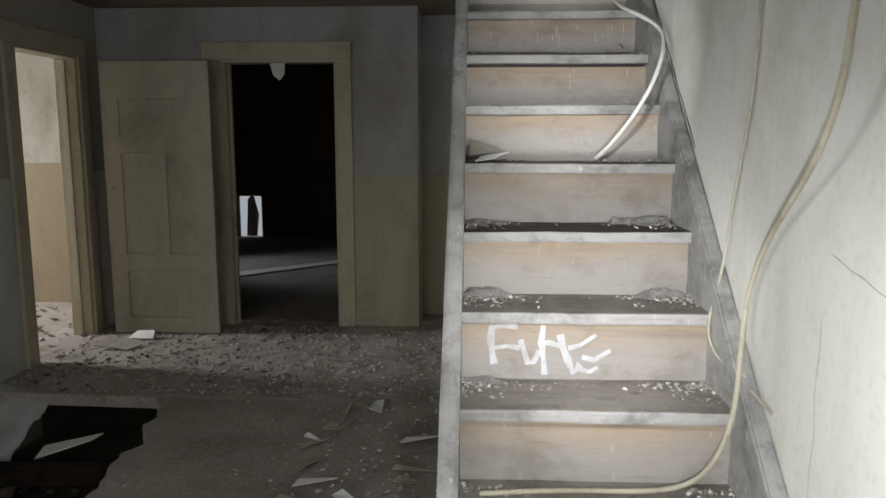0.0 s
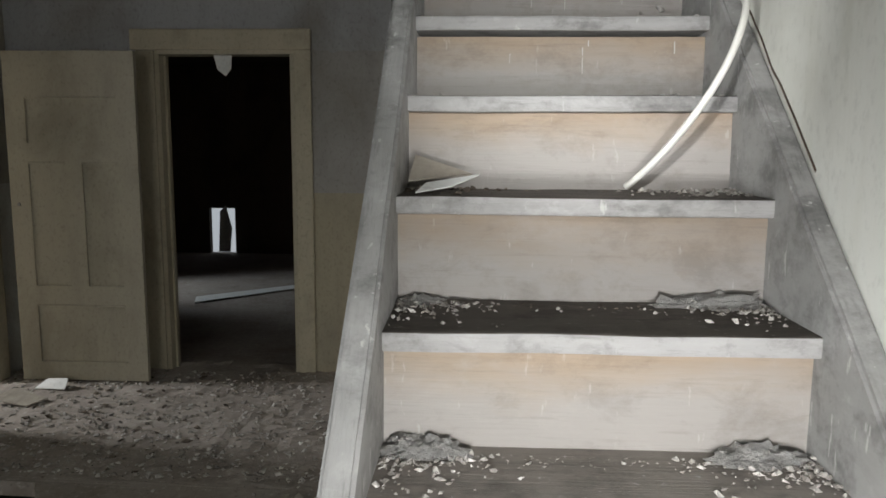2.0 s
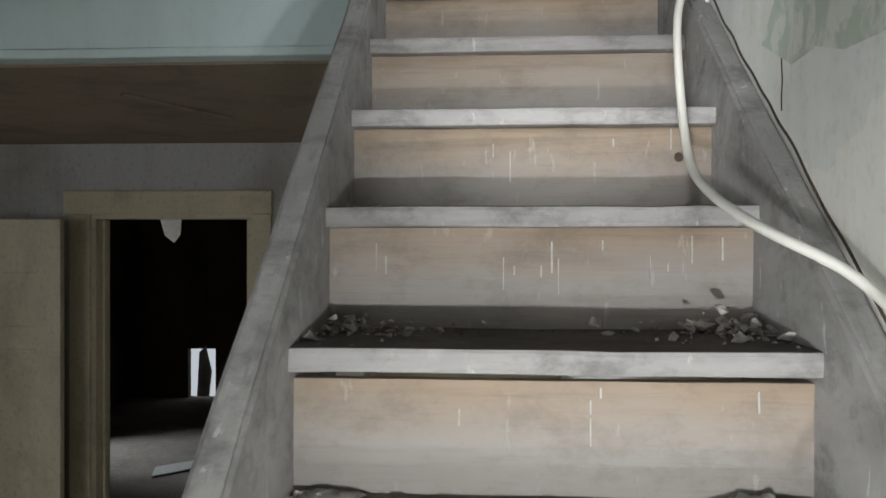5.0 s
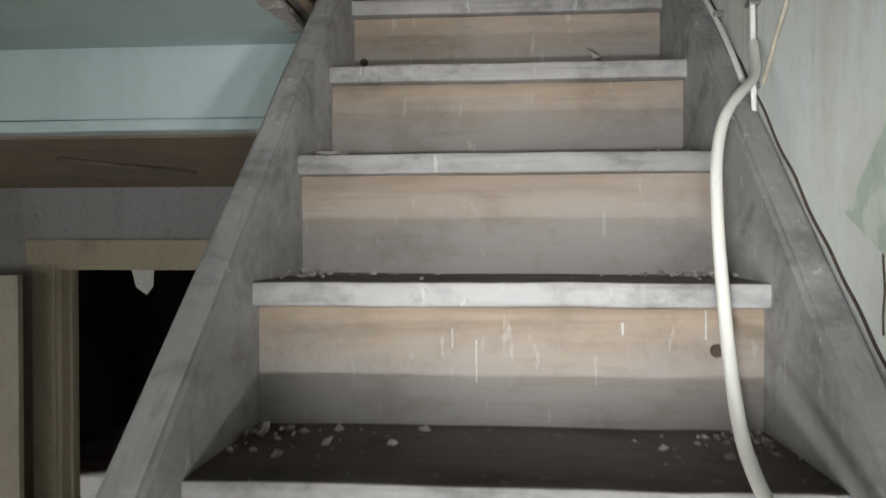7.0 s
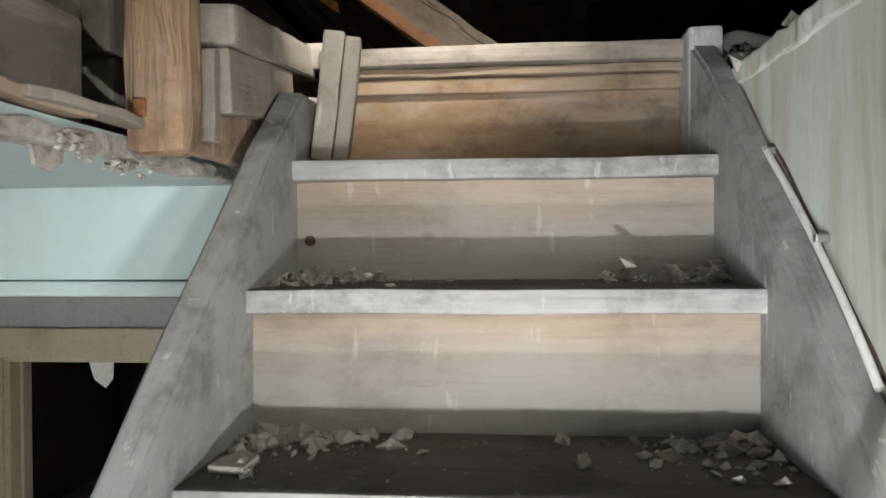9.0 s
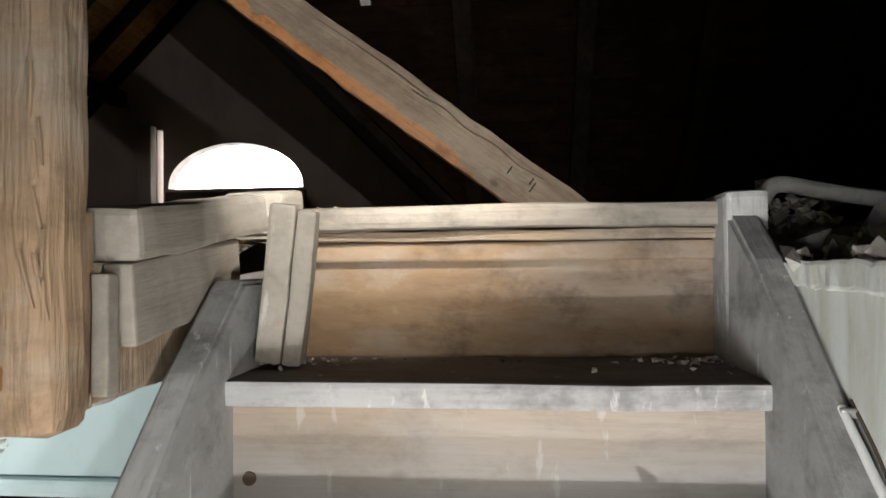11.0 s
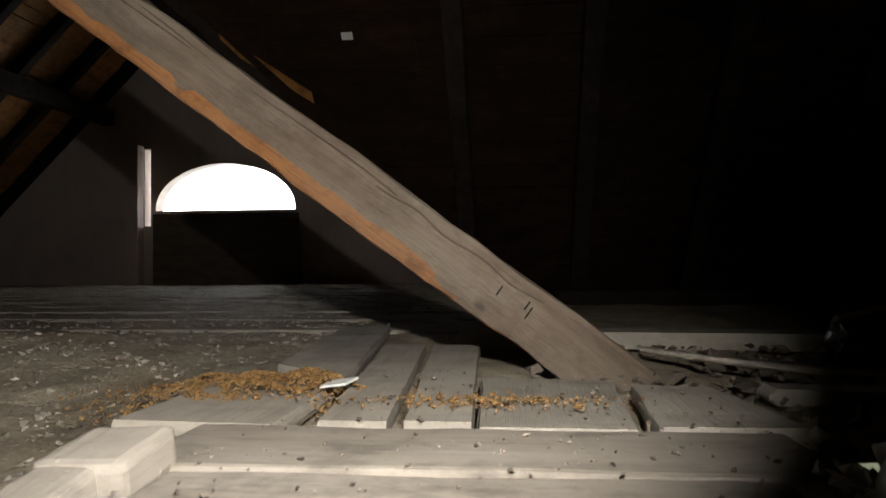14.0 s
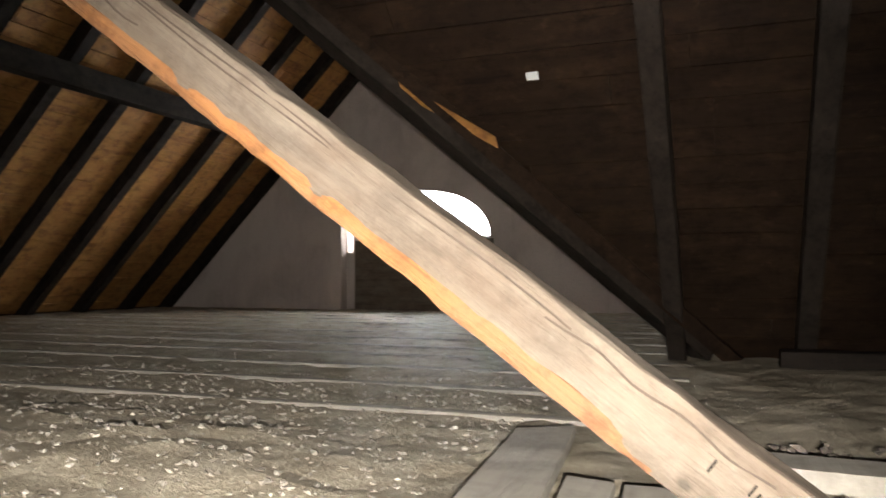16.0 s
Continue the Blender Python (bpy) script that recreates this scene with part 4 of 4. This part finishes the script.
flake([(0.09, y11 + 0.05, z11 + 0.002), (0.13, y11 + 0.045, z11 + 0.002), (0.135, y11 + 0.08, z11 + 0.006), (0.11, y11 + 0.095, z11 + 0.007), (0.095, y11 + 0.075, z11 + 0.004)], 0.008, RUBBLE, "pale flat plaster chip on a step")
# round hole bored in a riser: a dark plug set into it
y12, z12 = nose(12)
bm = bmesh.new()
bmesh.ops.create_cone(bm, cap_ends=True, segments=20, radius1=0.0085, radius2=0.0085, depth=0.004, matrix=Matrix.Translation((0.094, y12 + 0.0245, 2.602)) @ Matrix.Rotation(radians(90), 4, "X"))
part("bore_hole", bm, DARKBROWN, stair, "small round bore hole, black inside")
bm = bmesh.new()
bmesh.ops.create_cone(bm, cap_ends=True, segments=9, radius1=0.009, radius2=0.007, depth=0.004, matrix=Matrix.Translation((0.655, nose(9)[0] + 0.0245, 2.085)) @ Matrix.Rotation(radians(90), 4, "X"))
part("bore_hole", bm, DARKBROWN, stair, "ragged knot hole, black inside")


def heap(x, y, z, w, d, h, seed):
    """A low crusted heap of crumbled plaster."""
    bm = bmesh.new()
    bmesh.ops.create_icosphere(bm, subdivisions=4, radius=1.0)
    bmesh.ops.delete(bm, geom=[v for v in bm.verts if v.co.z < -0.15], context="VERTS")
    off = Vector((seed * 3.1, seed, 0))
    for v in bm.verts:
        q = v.co.copy()
        lump = 1 + 0.45 * noise.noise(q * 1.7 + off) + 0.30 * noise.noise(q * 5 + off) + 0.16 * noise.noise(q * 12 + off)
        v.co = Vector((x + q.x * w * lump, y + q.y * d * lump, z + max(-0.002, q.z * h * lump * (0.6 + 0.8 * noise.noise(q * 7 + off) ** 2))))
        v.co.y = min(v.co.y, y + d * 0.9)
    tagged(part("plaster_heap", bm, HEAP), "crusted pale plaster crumbs heaped on a step", "rubble", kind="stuff")


HEAP = earth("crumbled_plaster_heap", (0.34, 0.32, 0.30), (0.56, 0.54, 0.51), (0.70, 0.68, 0.65), 28, bump_s=1.0)
for k, xa, w, h in ((2, 0.12, 0.055, 0.012), (3, 0.135, 0.065, 0.034), (3, 0.63, 0.065, 0.032), (4, 0.115, 0.04, 0.014), (4, 0.62, 0.085, 0.032), (6, 0.12, 0.04, 0.014), (6, 0.64, 0.05, 0.018), (10, 0.12, 0.04, 0.012), (10, 0.67, 0.035, 0.014), (11, 0.115, 0.035, 0.016), (11, 0.655, 0.04, 0.016)):
    yk, zk = nose(k)
    heap(xa, yk + GO - 0.004, zk, w, 0.030, h, k + xa * 10)

# white brush letters daubed on a riser
PAINT = plaster("white_brush_paint", (0.52, 0.53, 0.56), (0.36, 0.335, 0.31), at=(0.40, 0.60), scale=16)
daub = empty("graffiti", "white brush lettering daubed on a riser", "graffiti")


def stroke(pts, w):
    bm = bmesh.new()
    yy = nose(3)[0] + 0.0235 - 0.0004 * (len(pts) + round(pts[0][0] * 100) % 5)
    a = []
    for i, (x, z) in enumerate(pts):
        p, q = Vector(pts[max(i - 1, 0)]), Vector(pts[min(i + 1, len(pts) - 1)])
        d = (q - p).normalized()
        nn = Vector((-d.y, d.x)) * w * (0.5 + 0.12 * math.sin(9 * i + x * 40))
        a.append((bm.verts.new((x + nn.x, yy, z + nn.y)), bm.verts.new((x - nn.x, yy, z - nn.y))))
    for (p, q), (r, t) in zip(a, a[1:]):
        bm.faces.new((p, q, t, r))
    ext = bmesh.ops.extrude_face_region(bm, geom=bm.faces[:])
    for e in ext["geom"]:
        if isinstance(e, bmesh.types.BMVert):
            e.co.y += 0.0015
    part("stroke", bm, PAINT, daub)


stroke([(0.152, 1.020), (0.148, 0.985), (0.152, 0.95), (0.158, 0.918)], 0.018)
stroke([(0.146, 1.016), (0.18, 1.021), (0.218, 1.020)], 0.013)
stroke([(0.158, 0.962), (0.19, 0.967), (0.225, 0.962)], 0.012)
stroke([(0.226, 0.985), (0.236, 0.955), (0.246, 0.922), (0.262, 0.925), (0.276, 0.955)], 0.015)
stroke([(0.286, 1.024), (0.281, 0.98), (0.288, 0.93), (0.291, 0.890)], 0.015)
stroke([(0.272, 0.972), (0.30, 0.978), (0.332, 0.968)], 0.012)
stroke([(0.33, 1.0), (0.338, 0.965), (0.352, 0.93), (0.366, 0.897), (0.385, 0.92)], 0.018)
stroke([(0.352, 0.962), (0.385, 0.972), (0.425, 1.0)], 0.011)
stroke([(0.388, 0.94), (0.42, 0.932), (0.462, 0.958)], 0.013)
stroke([(0.385, 0.905), (0.41, 0.9), (0.43, 0.912)], 0.011)

# paint drips run down two risers
DRIP = plaster("old_paint_drip", (0.50, 0.48, 0.44), (0.36, 0.33, 0.29), at=(0.4, 0.6), scale=30)
rd = random.Random(17)
for k, count in ((8, 12), (7, 5), (9, 4)):
    yk, zk = nose(k)
    for i in range(count):
        x, zt, run = rd.uniform(0.13, 0.69), zk - rd.uniform(0.035, 0.09), rd.uniform(0.012, 0.055)
        wd = rd.uniform(0.001, 0.003)
        part("paint_drip", timber((x, yk + 0.0238, zt - run), (x + wd, yk + 0.027, zt), 4, 0.0012, 0.0004, i + k), DRIP, stair, "white paint drip")

# ---- stair wall: torn paper, crack, broken top ----
GREEN = plaster("green_patterned_paper", (0.40, 0.46, 0.39), (0.56, 0.585, 0.53), at=(0.46, 0.54), scale=24)
flake([(0.7555, 3.30, 2.25), (0.7555, 3.18, 2.19), (0.7555, 3.10, 2.195), (0.7555, 3.02, 2.17), (0.7555, 2.9, 2.165), (0.7555, 2.6, 2.15), (0.7555, 2.2, 2.18), (0.7555, 2.1, 2.6), (0.7555, 2.9, 2.62), (0.7555, 3.15, 2.4)], 0.0008, GREEN, "torn patch of green wallpaper on the stair wall", "wallpaper", "wallpaper")


def crack(pts, r):
    cable("crack", pts, r, DARKBROWN, "dark crack along the string and wall", "crack")


rnd = random.Random(5)
crack([(0.7565, y, Z0 + RI * (y - Y0) / GO + 0.088 + rnd.uniform(-0.006, 0.006)) for y in [2.5 + 0.035 * i for i in range(42)]], 0.0022)
crack([(0.757, 3.22 + 0.004 * math.sin(i * 2.1), 2.13 + 0.02 * i) for i in range(8)], 0.0016)
a = scatter(260, lambda r: (r.uniform(0.755, 1.0), r.uniform(2.6, 4.25), 2.85 + abs(r.gauss(0, 0.012))), (0.01, 0.04), 0.7, 77)
stuff("broken_plaster", a, RUBBLE, "crumbled plaster along the broken wall top", "debris")
a = scatter(120, lambda r: (r.uniform(0.77, 1.1), r.uniform(4.2, 4.75), 2.86 + abs(r.gauss(0, 0.03))), (0.012, 0.05), 0.8, 78)
stuff("broken_plaster", a, RUBBLE, "lumps of plaster heaped beside the stair head", "debris")
cable("lagged_pipe", [(0.80, 4.36, 2.935), (0.815, 4.37, 2.985), (0.85, 4.38, 2.987), (0.92, 4.40, 2.97), (1.1, 4.42, 2.95), (1.5, 4.5, 2.93)], 0.0135, PAPER, "pipe end wrapped in white lagging", "pipe")
cable("wire", [(0.83, 4.36, 2.96), (0.845, 4.34, 2.90), (0.86, 4.33, 2.84), (0.90, 4.30, 2.80)], 0.003, OLDCABLE, "stiff bent wire in the rubble", "wire")

# ---- torn ceiling edge beside the stair opening ----
rnd = random.Random(11)
lath = empty("ceiling_edge", "torn laths and plaster at the edge of the ceiling", "ceiling edge")
for i in range(9):
    a0 = 1.4 + 0.31 * i + rnd.uniform(-0.05, 0.05)
    part("lath", timber((-0.10 + rnd.uniform(0, 0.035), a0, 2.738 + 0.004 * (i % 3)), (-0.05 + rnd.uniform(0, 0.02), a0 + rnd.uniform(0.35, 0.6), 2.75 + 0.004 * (i % 3)), 8, 0.006, 0.002, i, 0.002), OLD if i % 3 else RAW, lath)
part("plaster_edge", timber((-0.105, 1.4, 2.704), (-0.066, 4.20, 2.726), 130, 0.007, 0.004, 6.0, 0.006), RUBBLE, lath, "ragged white plaster key along the torn edge")
for i, (ya, yb, drop) in enumerate(((3.64, 3.69, 0.035), (3.46, 3.60, 0.012), (3.20, 3.36, 0.010))):
    flake([(-0.092, ya, 2.712), (-0.085, yb, 2.712), (-0.078, yb - 0.012, 2.712 - 0.7 * drop), (-0.082, (ya + yb) / 2, 2.712 - drop), (-0.09, ya + 0.008, 2.712 - 0.8 * drop)], 0.006, RUBBLE, "flap of plaster hanging from the torn ceiling")
a = scatter(260, lambda r: (-0.085 + r.gauss(0, 0.012), r.uniform(1.4, 4.28), 2.712 + r.gauss(0, 0.006)), (0.002, 0.011), 0.6, 31)
stuff("torn_plaster", a, RUBBLE, "ragged white plaster hanging at the ceiling edge", "debris")
a = scatter(90, lambda r: (-0.083 + r.gauss(0, 0.008), 3.83 + r.gauss(0, 0.022), 2.722 - abs(r.gauss(0, 0.016))), (0.003, 0.009), 0.7, 32)
stuff("torn_plaster", a, RUBBLE, "clump of white plaster hanging under the post", "debris")
a = scatter(40, lambda r: (-0.06 + r.gauss(0, 0.006), 3.665 + r.gauss(0, 0.014), 2.718 - abs(r.gauss(0, 0.012))), (0.004, 0.011), 0.7, 33)
stuff("torn_plaster", a, RUBBLE, "clump of white plaster hanging at the ceiling edge", "debris")
tagged(part("joist", timber((-0.30, 1.4, 2.755), (-0.16, 3.86, 2.90), 12, 0.004, 0.01, 3.0), OLD), "grey old joist along the stair opening", "joist")

# ---- hall floor: rubble, scraps, the hole ----
a = scatter(3200, lambda r: (r.uniform(-2.8, -0.05), 4.45 + 1.6 * r.random() ** 1.2, 0.004), (0.004, 0.022), 0.5, 3)
stuff("floor_rubble", a, RUBBLE, "plaster rubble spread over the hall floor", "rubble")
a = scatter(220, lambda r: (r.uniform(-2.8, -1.2), r.uniform(4.4, 6.0), 0.004), (0.006, 0.035), 0.4, 4)
stuff("floor_rubble", a, DARKCHIP, "brown splinters among the rubble", "rubble")
a = scatter(420, lambda r: (-0.05 - abs(r.gauss(0, 0.45)), r.uniform(2.4, 4.5), 0.003), (0.004, 0.02), 0.4, 6)
stuff("floor_grit", a, RUBBLE, "scattered crumbs beside the stair", "debris")
for i in range(16):
    x, y, q = rnd.uniform(-0.75, -0.05), rnd.uniform(2.9, 4.3), rnd.uniform(0, 3.1)
    c, d = rnd.uniform(0.04, 0.12), rnd.uniform(0.012, 0.04)
    e, g = Vector((math.cos(q), math.sin(q), 0)), Vector((-math.sin(q), math.cos(q), 0))
    o = Vector((x, y, 0.012))
    flake([o - e * c - g * d, o + e * c * 0.9 - g * d * 0.6 + Vector((0, 0, 0.015)), o + e * c + g * d, o - e * c * 0.7 + g * d + Vector((0, 0, 0.01))], 0.004, (PLANK, PAPER, OLD)[i % 3], "broken strip lying on the dusty floor", "scrap", "scrap")
a = scatter(420, lambda r: (r.uniform(-2.8, -1.6), r.uniform(2.6, 4.4), -0.5), (0.01, 0.07), 0.5, 8)
stuff("pit_rubble", a, DARKCHIP, "dark rubble in the broken floor", "rubble")
for y in (2.75, 3.25, 3.75):
    tagged(part("floor_joist", timber((-2.84, y, -0.26), (-1.5, y + 0.07, -0.15), 8, 0.008, 0.01, y), RAFTER), "dark rotten joist under the broken floor", "joist", "floor joists")
PLASTIC = material("clear_plastic_film", 0.25, spec=0.5)[0]
pb = PLASTIC.node_tree.nodes["Principled BSDF"]
pb.inputs["Base Color"].default_value = (0.62, 0.66, 0.68, 1)
pb.inputs["Transmission Weight"].default_value = 0.55
bm = grid(-2.85, -2.42, 3.9, 4.5, 0.03, lambda x, y: -0.26 + 0.42 * (y - 3.9) + 0.06 * noise.noise(Vector((x * 9, y * 9, 0))) + 0.02 * noise.noise(Vector((x * 30, y * 30, 0))))
tagged(part("plastic_sheet", bm, PLASTIC, smooth=True), "crumpled clear plastic sheet hanging into the hole", "plastic sheet")
flake([(-2.25, 3.95, -0.20), (-1.98, 4.05, -0.13), (-1.95, 4.12, -0.12), (-2.28, 4.1, -0.19)], 0.006, PAPER, "pale board scrap in the hole", "scrap", "scrap")
flake([(-2.62, 5.35, 0.03), (-2.36, 5.30, 0.012), (-2.3, 5.42, 0.02), (-2.55, 5.5, 0.05)], 0.006, PLANK, "brown card lying by the side doorway", "card", "card")
flake([(-2.5, 5.62, 0.012), (-2.3, 5.60, 0.015), (-2.32, 5.68, 0.06), (-2.46, 5.7, 0.05)], 0.004, PAPER, "white scrap at the foot of the open door", "scrap", "scrap")
a = scatter(300, lambda r: (r.uniform(-4.2, -2.7), r.uniform(5.0, 6.8), 0.0), (0.01, 0.05), 0.4, 9)
stuff("side_room_rubble", a, RUBBLE, "pale rubble on the side room floor", "rubble")
flake([(-3.3, 6.88, 1.55), (-3.12, 6.86, 1.5), (-3.05, 6.87, 2.3), (-3.2, 6.88, 2.35), (-3.35, 6.88, 2.0)], 0.01, BRICK, "brown patch where the wall covering has peeled", "peeled_patch", "patch")
flake([(-1.50, 6.16, 2.075), (-1.38, 6.16, 2.075), (-1.39, 6.17, 1.99), (-1.43, 6.18, 1.945), (-1.48, 6.17, 1.985)], 0.002, PAPER, "torn paper hanging from the door head", "paper_scrap", "scrap")
flake([(-3.36, 11.45, 0.02), (-3.20, 11.44, 0.02), (-3.16, 11.43, 0.35), (-3.25, 11.46, 0.66), (-3.33, 11.45, 0.58)], 0.006, PAPER, "white torn sheet hanging over a hole in the wall", "torn_sheet", "sheet")

# ---- attic: loose things on the floor ----
def pile_h(x, y):
    e = ((x + 0.03) / 0.26) ** 2 + ((y - 5.0) / 0.21) ** 2
    return 2.93 + 0.055 * max(0.0, 1 - e) * (0.7 + 0.6 * noise.noise(Vector((x * 14, y * 14, 0))))


a = scatter(6000, lambda r: (lambda x, y: (x, y, pile_h(x, y) - 0.004))(-0.03 + r.gauss(0, 0.13), 5.0 + r.gauss(0, 0.10)), (0.0015, 0.0055), 0.8, 21)
stuff("fibre_pile", a, SAWDUST, "orange fibrous loose fill heaped on the boards", "insulation")
a = scatter(500, lambda r: (0.40 + r.gauss(0, 0.10), 4.84 + r.gauss(0, 0.035), 2.951), (0.0015, 0.006), 0.8, 22)
stuff("fibre_pile", a, SAWDUST, "orange fibre strewn over the planks", "insulation")
flake([(0.098, 4.915, 2.957), (0.145, 4.908, 2.963), (0.158, 4.962, 2.967), (0.115, 4.96, 2.962)], 0.004, PAPER, "small white card on the attic planks", "card", "card")
a = scatter(9000, lambda r: (lambda x, y: (x, y, attic_height(x, y) - 0.003))(r.uniform(-3.0, -0.25), 4.7 + 2.8 * r.random() ** 1.3), (0.003, 0.016), 0.6, 23)
stuff("attic_rubble", a, MORTAR, "crumbled mortar over the attic floor", "rubble")
a = scatter(2600, lambda r: (r.uniform(-7.5, 0.0), r.uniform(6.0, 13.5), 2.925), (0.004, 0.014), 0.5, 24)
stuff("attic_rubble", a, MORTAR, "pale crumbs scattered over the far attic floor", "rubble")
a = scatter(900, lambda r: (r.uniform(0.55, 2.2), r.uniform(4.7, 6.4), 2.925), (0.004, 0.03), 0.6, 25)
stuff("attic_rubble", a, DARKCHIP, "brown dirt and splinters beside the brace foot", "rubble")
a = scatter(500, lambda r: (r.uniform(0.0, 0.8), r.uniform(4.3, 5.2), 2.953), (0.001, 0.006), 0.6, 26)
stuff("grit", a, DARKCHIP, "grit on the landing boards", "debris")
a = scatter(1, lambda r: (0.485, 5.19, 2.95), (0.02, 0.021), 0.9, 27)
stuff("stone", a, DARKCHIP, "pinkish lump of plaster under the brace", "stone")
cable("stick", [(0.76, 5.53, 2.96), (0.88, 5.26, 2.962), (1.06, 5.13, 2.957), (1.3, 5.05, 2.95)], 0.008, OLD, "long pale stick on the attic rubble", "stick")
# crumpled dark bag
bm = bmesh.new()
bmesh.ops.create_icosphere(bm, subdivisions=4, radius=0.085, matrix=Matrix.Translation((1.36, 5.7, 2.97)))
for v in bm.verts:
    v.co += noise.noise_vector(v.co * 9) * 0.05 + noise.noise_vector(v.co * 26) * 0.022
BAG = material("dark_plastic_bag", 0.35, spec=0.5)[0]
BAG.node_tree.nodes["Principled BSDF"].inputs["Base Color"].default_value = (0.03, 0.032, 0.034, 1)
tagged(part("plastic_bag", bm, BAG), "crumpled dark plastic bag on the attic floor", "bag")
flake([(1.26, 5.6, 3.03), (1.42, 5.62, 3.06), (1.42, 5.65, 3.05), (1.26, 5.63, 3.02)], 0.012, RAW, "raw wood slat on the bag", "slat", "slat")
# white patches under the roof boards, drawn as daylight through gaps
for x, y, w in ((-0.47, 7.52, 0.06), (0.9, 6.6, 0.04)):
    z = EAVE + YV - y - 0.03
    flake([(x, y, z), (x + w, y, z), (x + w, y - 0.03, z + 0.03), (x, y - 0.03, z + 0.03)], 0.004, PAPER, "white patch standing for daylight through a roof gap", "batten", "batten")

# ragged plaster lip along the top of the stair wall
tagged(part("plaster_lip", timber((0.751, 2.2, 2.835), (0.80, 4.16, 2.866), 110, 0.003, 0.005, 3.0, 0.0035), RIGHTWALL), "ragged plaster lip along the broken wall top", "plaster")
crack([(0.7575, 1.62 + 0.006 * math.sin(i * 1.7), 0.62 + 0.05 * i) for i in range(12)], 0.0008)
crack([(0.7575, 1.60 - 0.03 * i, 1.30 - 0.006 * i + 0.003 * math.sin(i * 2)) for i in range(8)], 0.0008)
cable("batten", [(-1.02, 4.75, 2.483), (-0.8, 5.3, 2.483)], 0.008, SOFFIT, "dark batten nailed to the low ceiling", "batten")
a = scatter(110, lambda r: (r.uniform(0.752, 0.90), r.uniform(4.315, 4.42), 2.955 - 0.2 * r.random() * r.random() + r.gauss(0, 0.01)), (0.008, 0.026), 0.8, 79)
stuff("broken_plaster", a, RUBBLE, "white plaster lumps behind the wall newel", "debris")
for k in range(2, 13):
    y, z = nose(k)
    for side_x, sg in ((XL, 1), (XR, -1)):
        big = k in (7, 11)
        a = scatter(90 if big else 30, lambda r: (side_x + sg * abs(r.gauss(0, 0.075 if big else 0.035)), y + GO - 0.0 - abs(r.gauss(0, 0.05)), z + abs(r.gauss(0, 0.009 if big else 0.003))), (0.003, 0.017 if big else 0.008), 0.7, 300 + 2 * k + sg)
        stuff("step_rubble", a, RUBBLE, "crumbled plaster heaped in the corner of a step", "rubble")
# Pale slab stands in for a streak of daylight across this floor.
flake([(-2.556, 8.45, 0.012), (-1.52, 9.32, 0.012), (-1.46, 9.18, 0.012), (-2.47, 8.18, 0.012)], 0.008, PAPER, "pale slab standing for the light streak on the dark room floor", "board", "board")
# Orange slat added to draw one lit line of roof board.
flake([(-1.12, 7.50, 4.36), (-0.69, 7.76, 4.10), (-0.69, 7.71, 4.15), (-1.12, 7.44, 4.42)], 0.006, ROOFWOOD, "orange slat standing for a lit roof board", "batten", "batten")
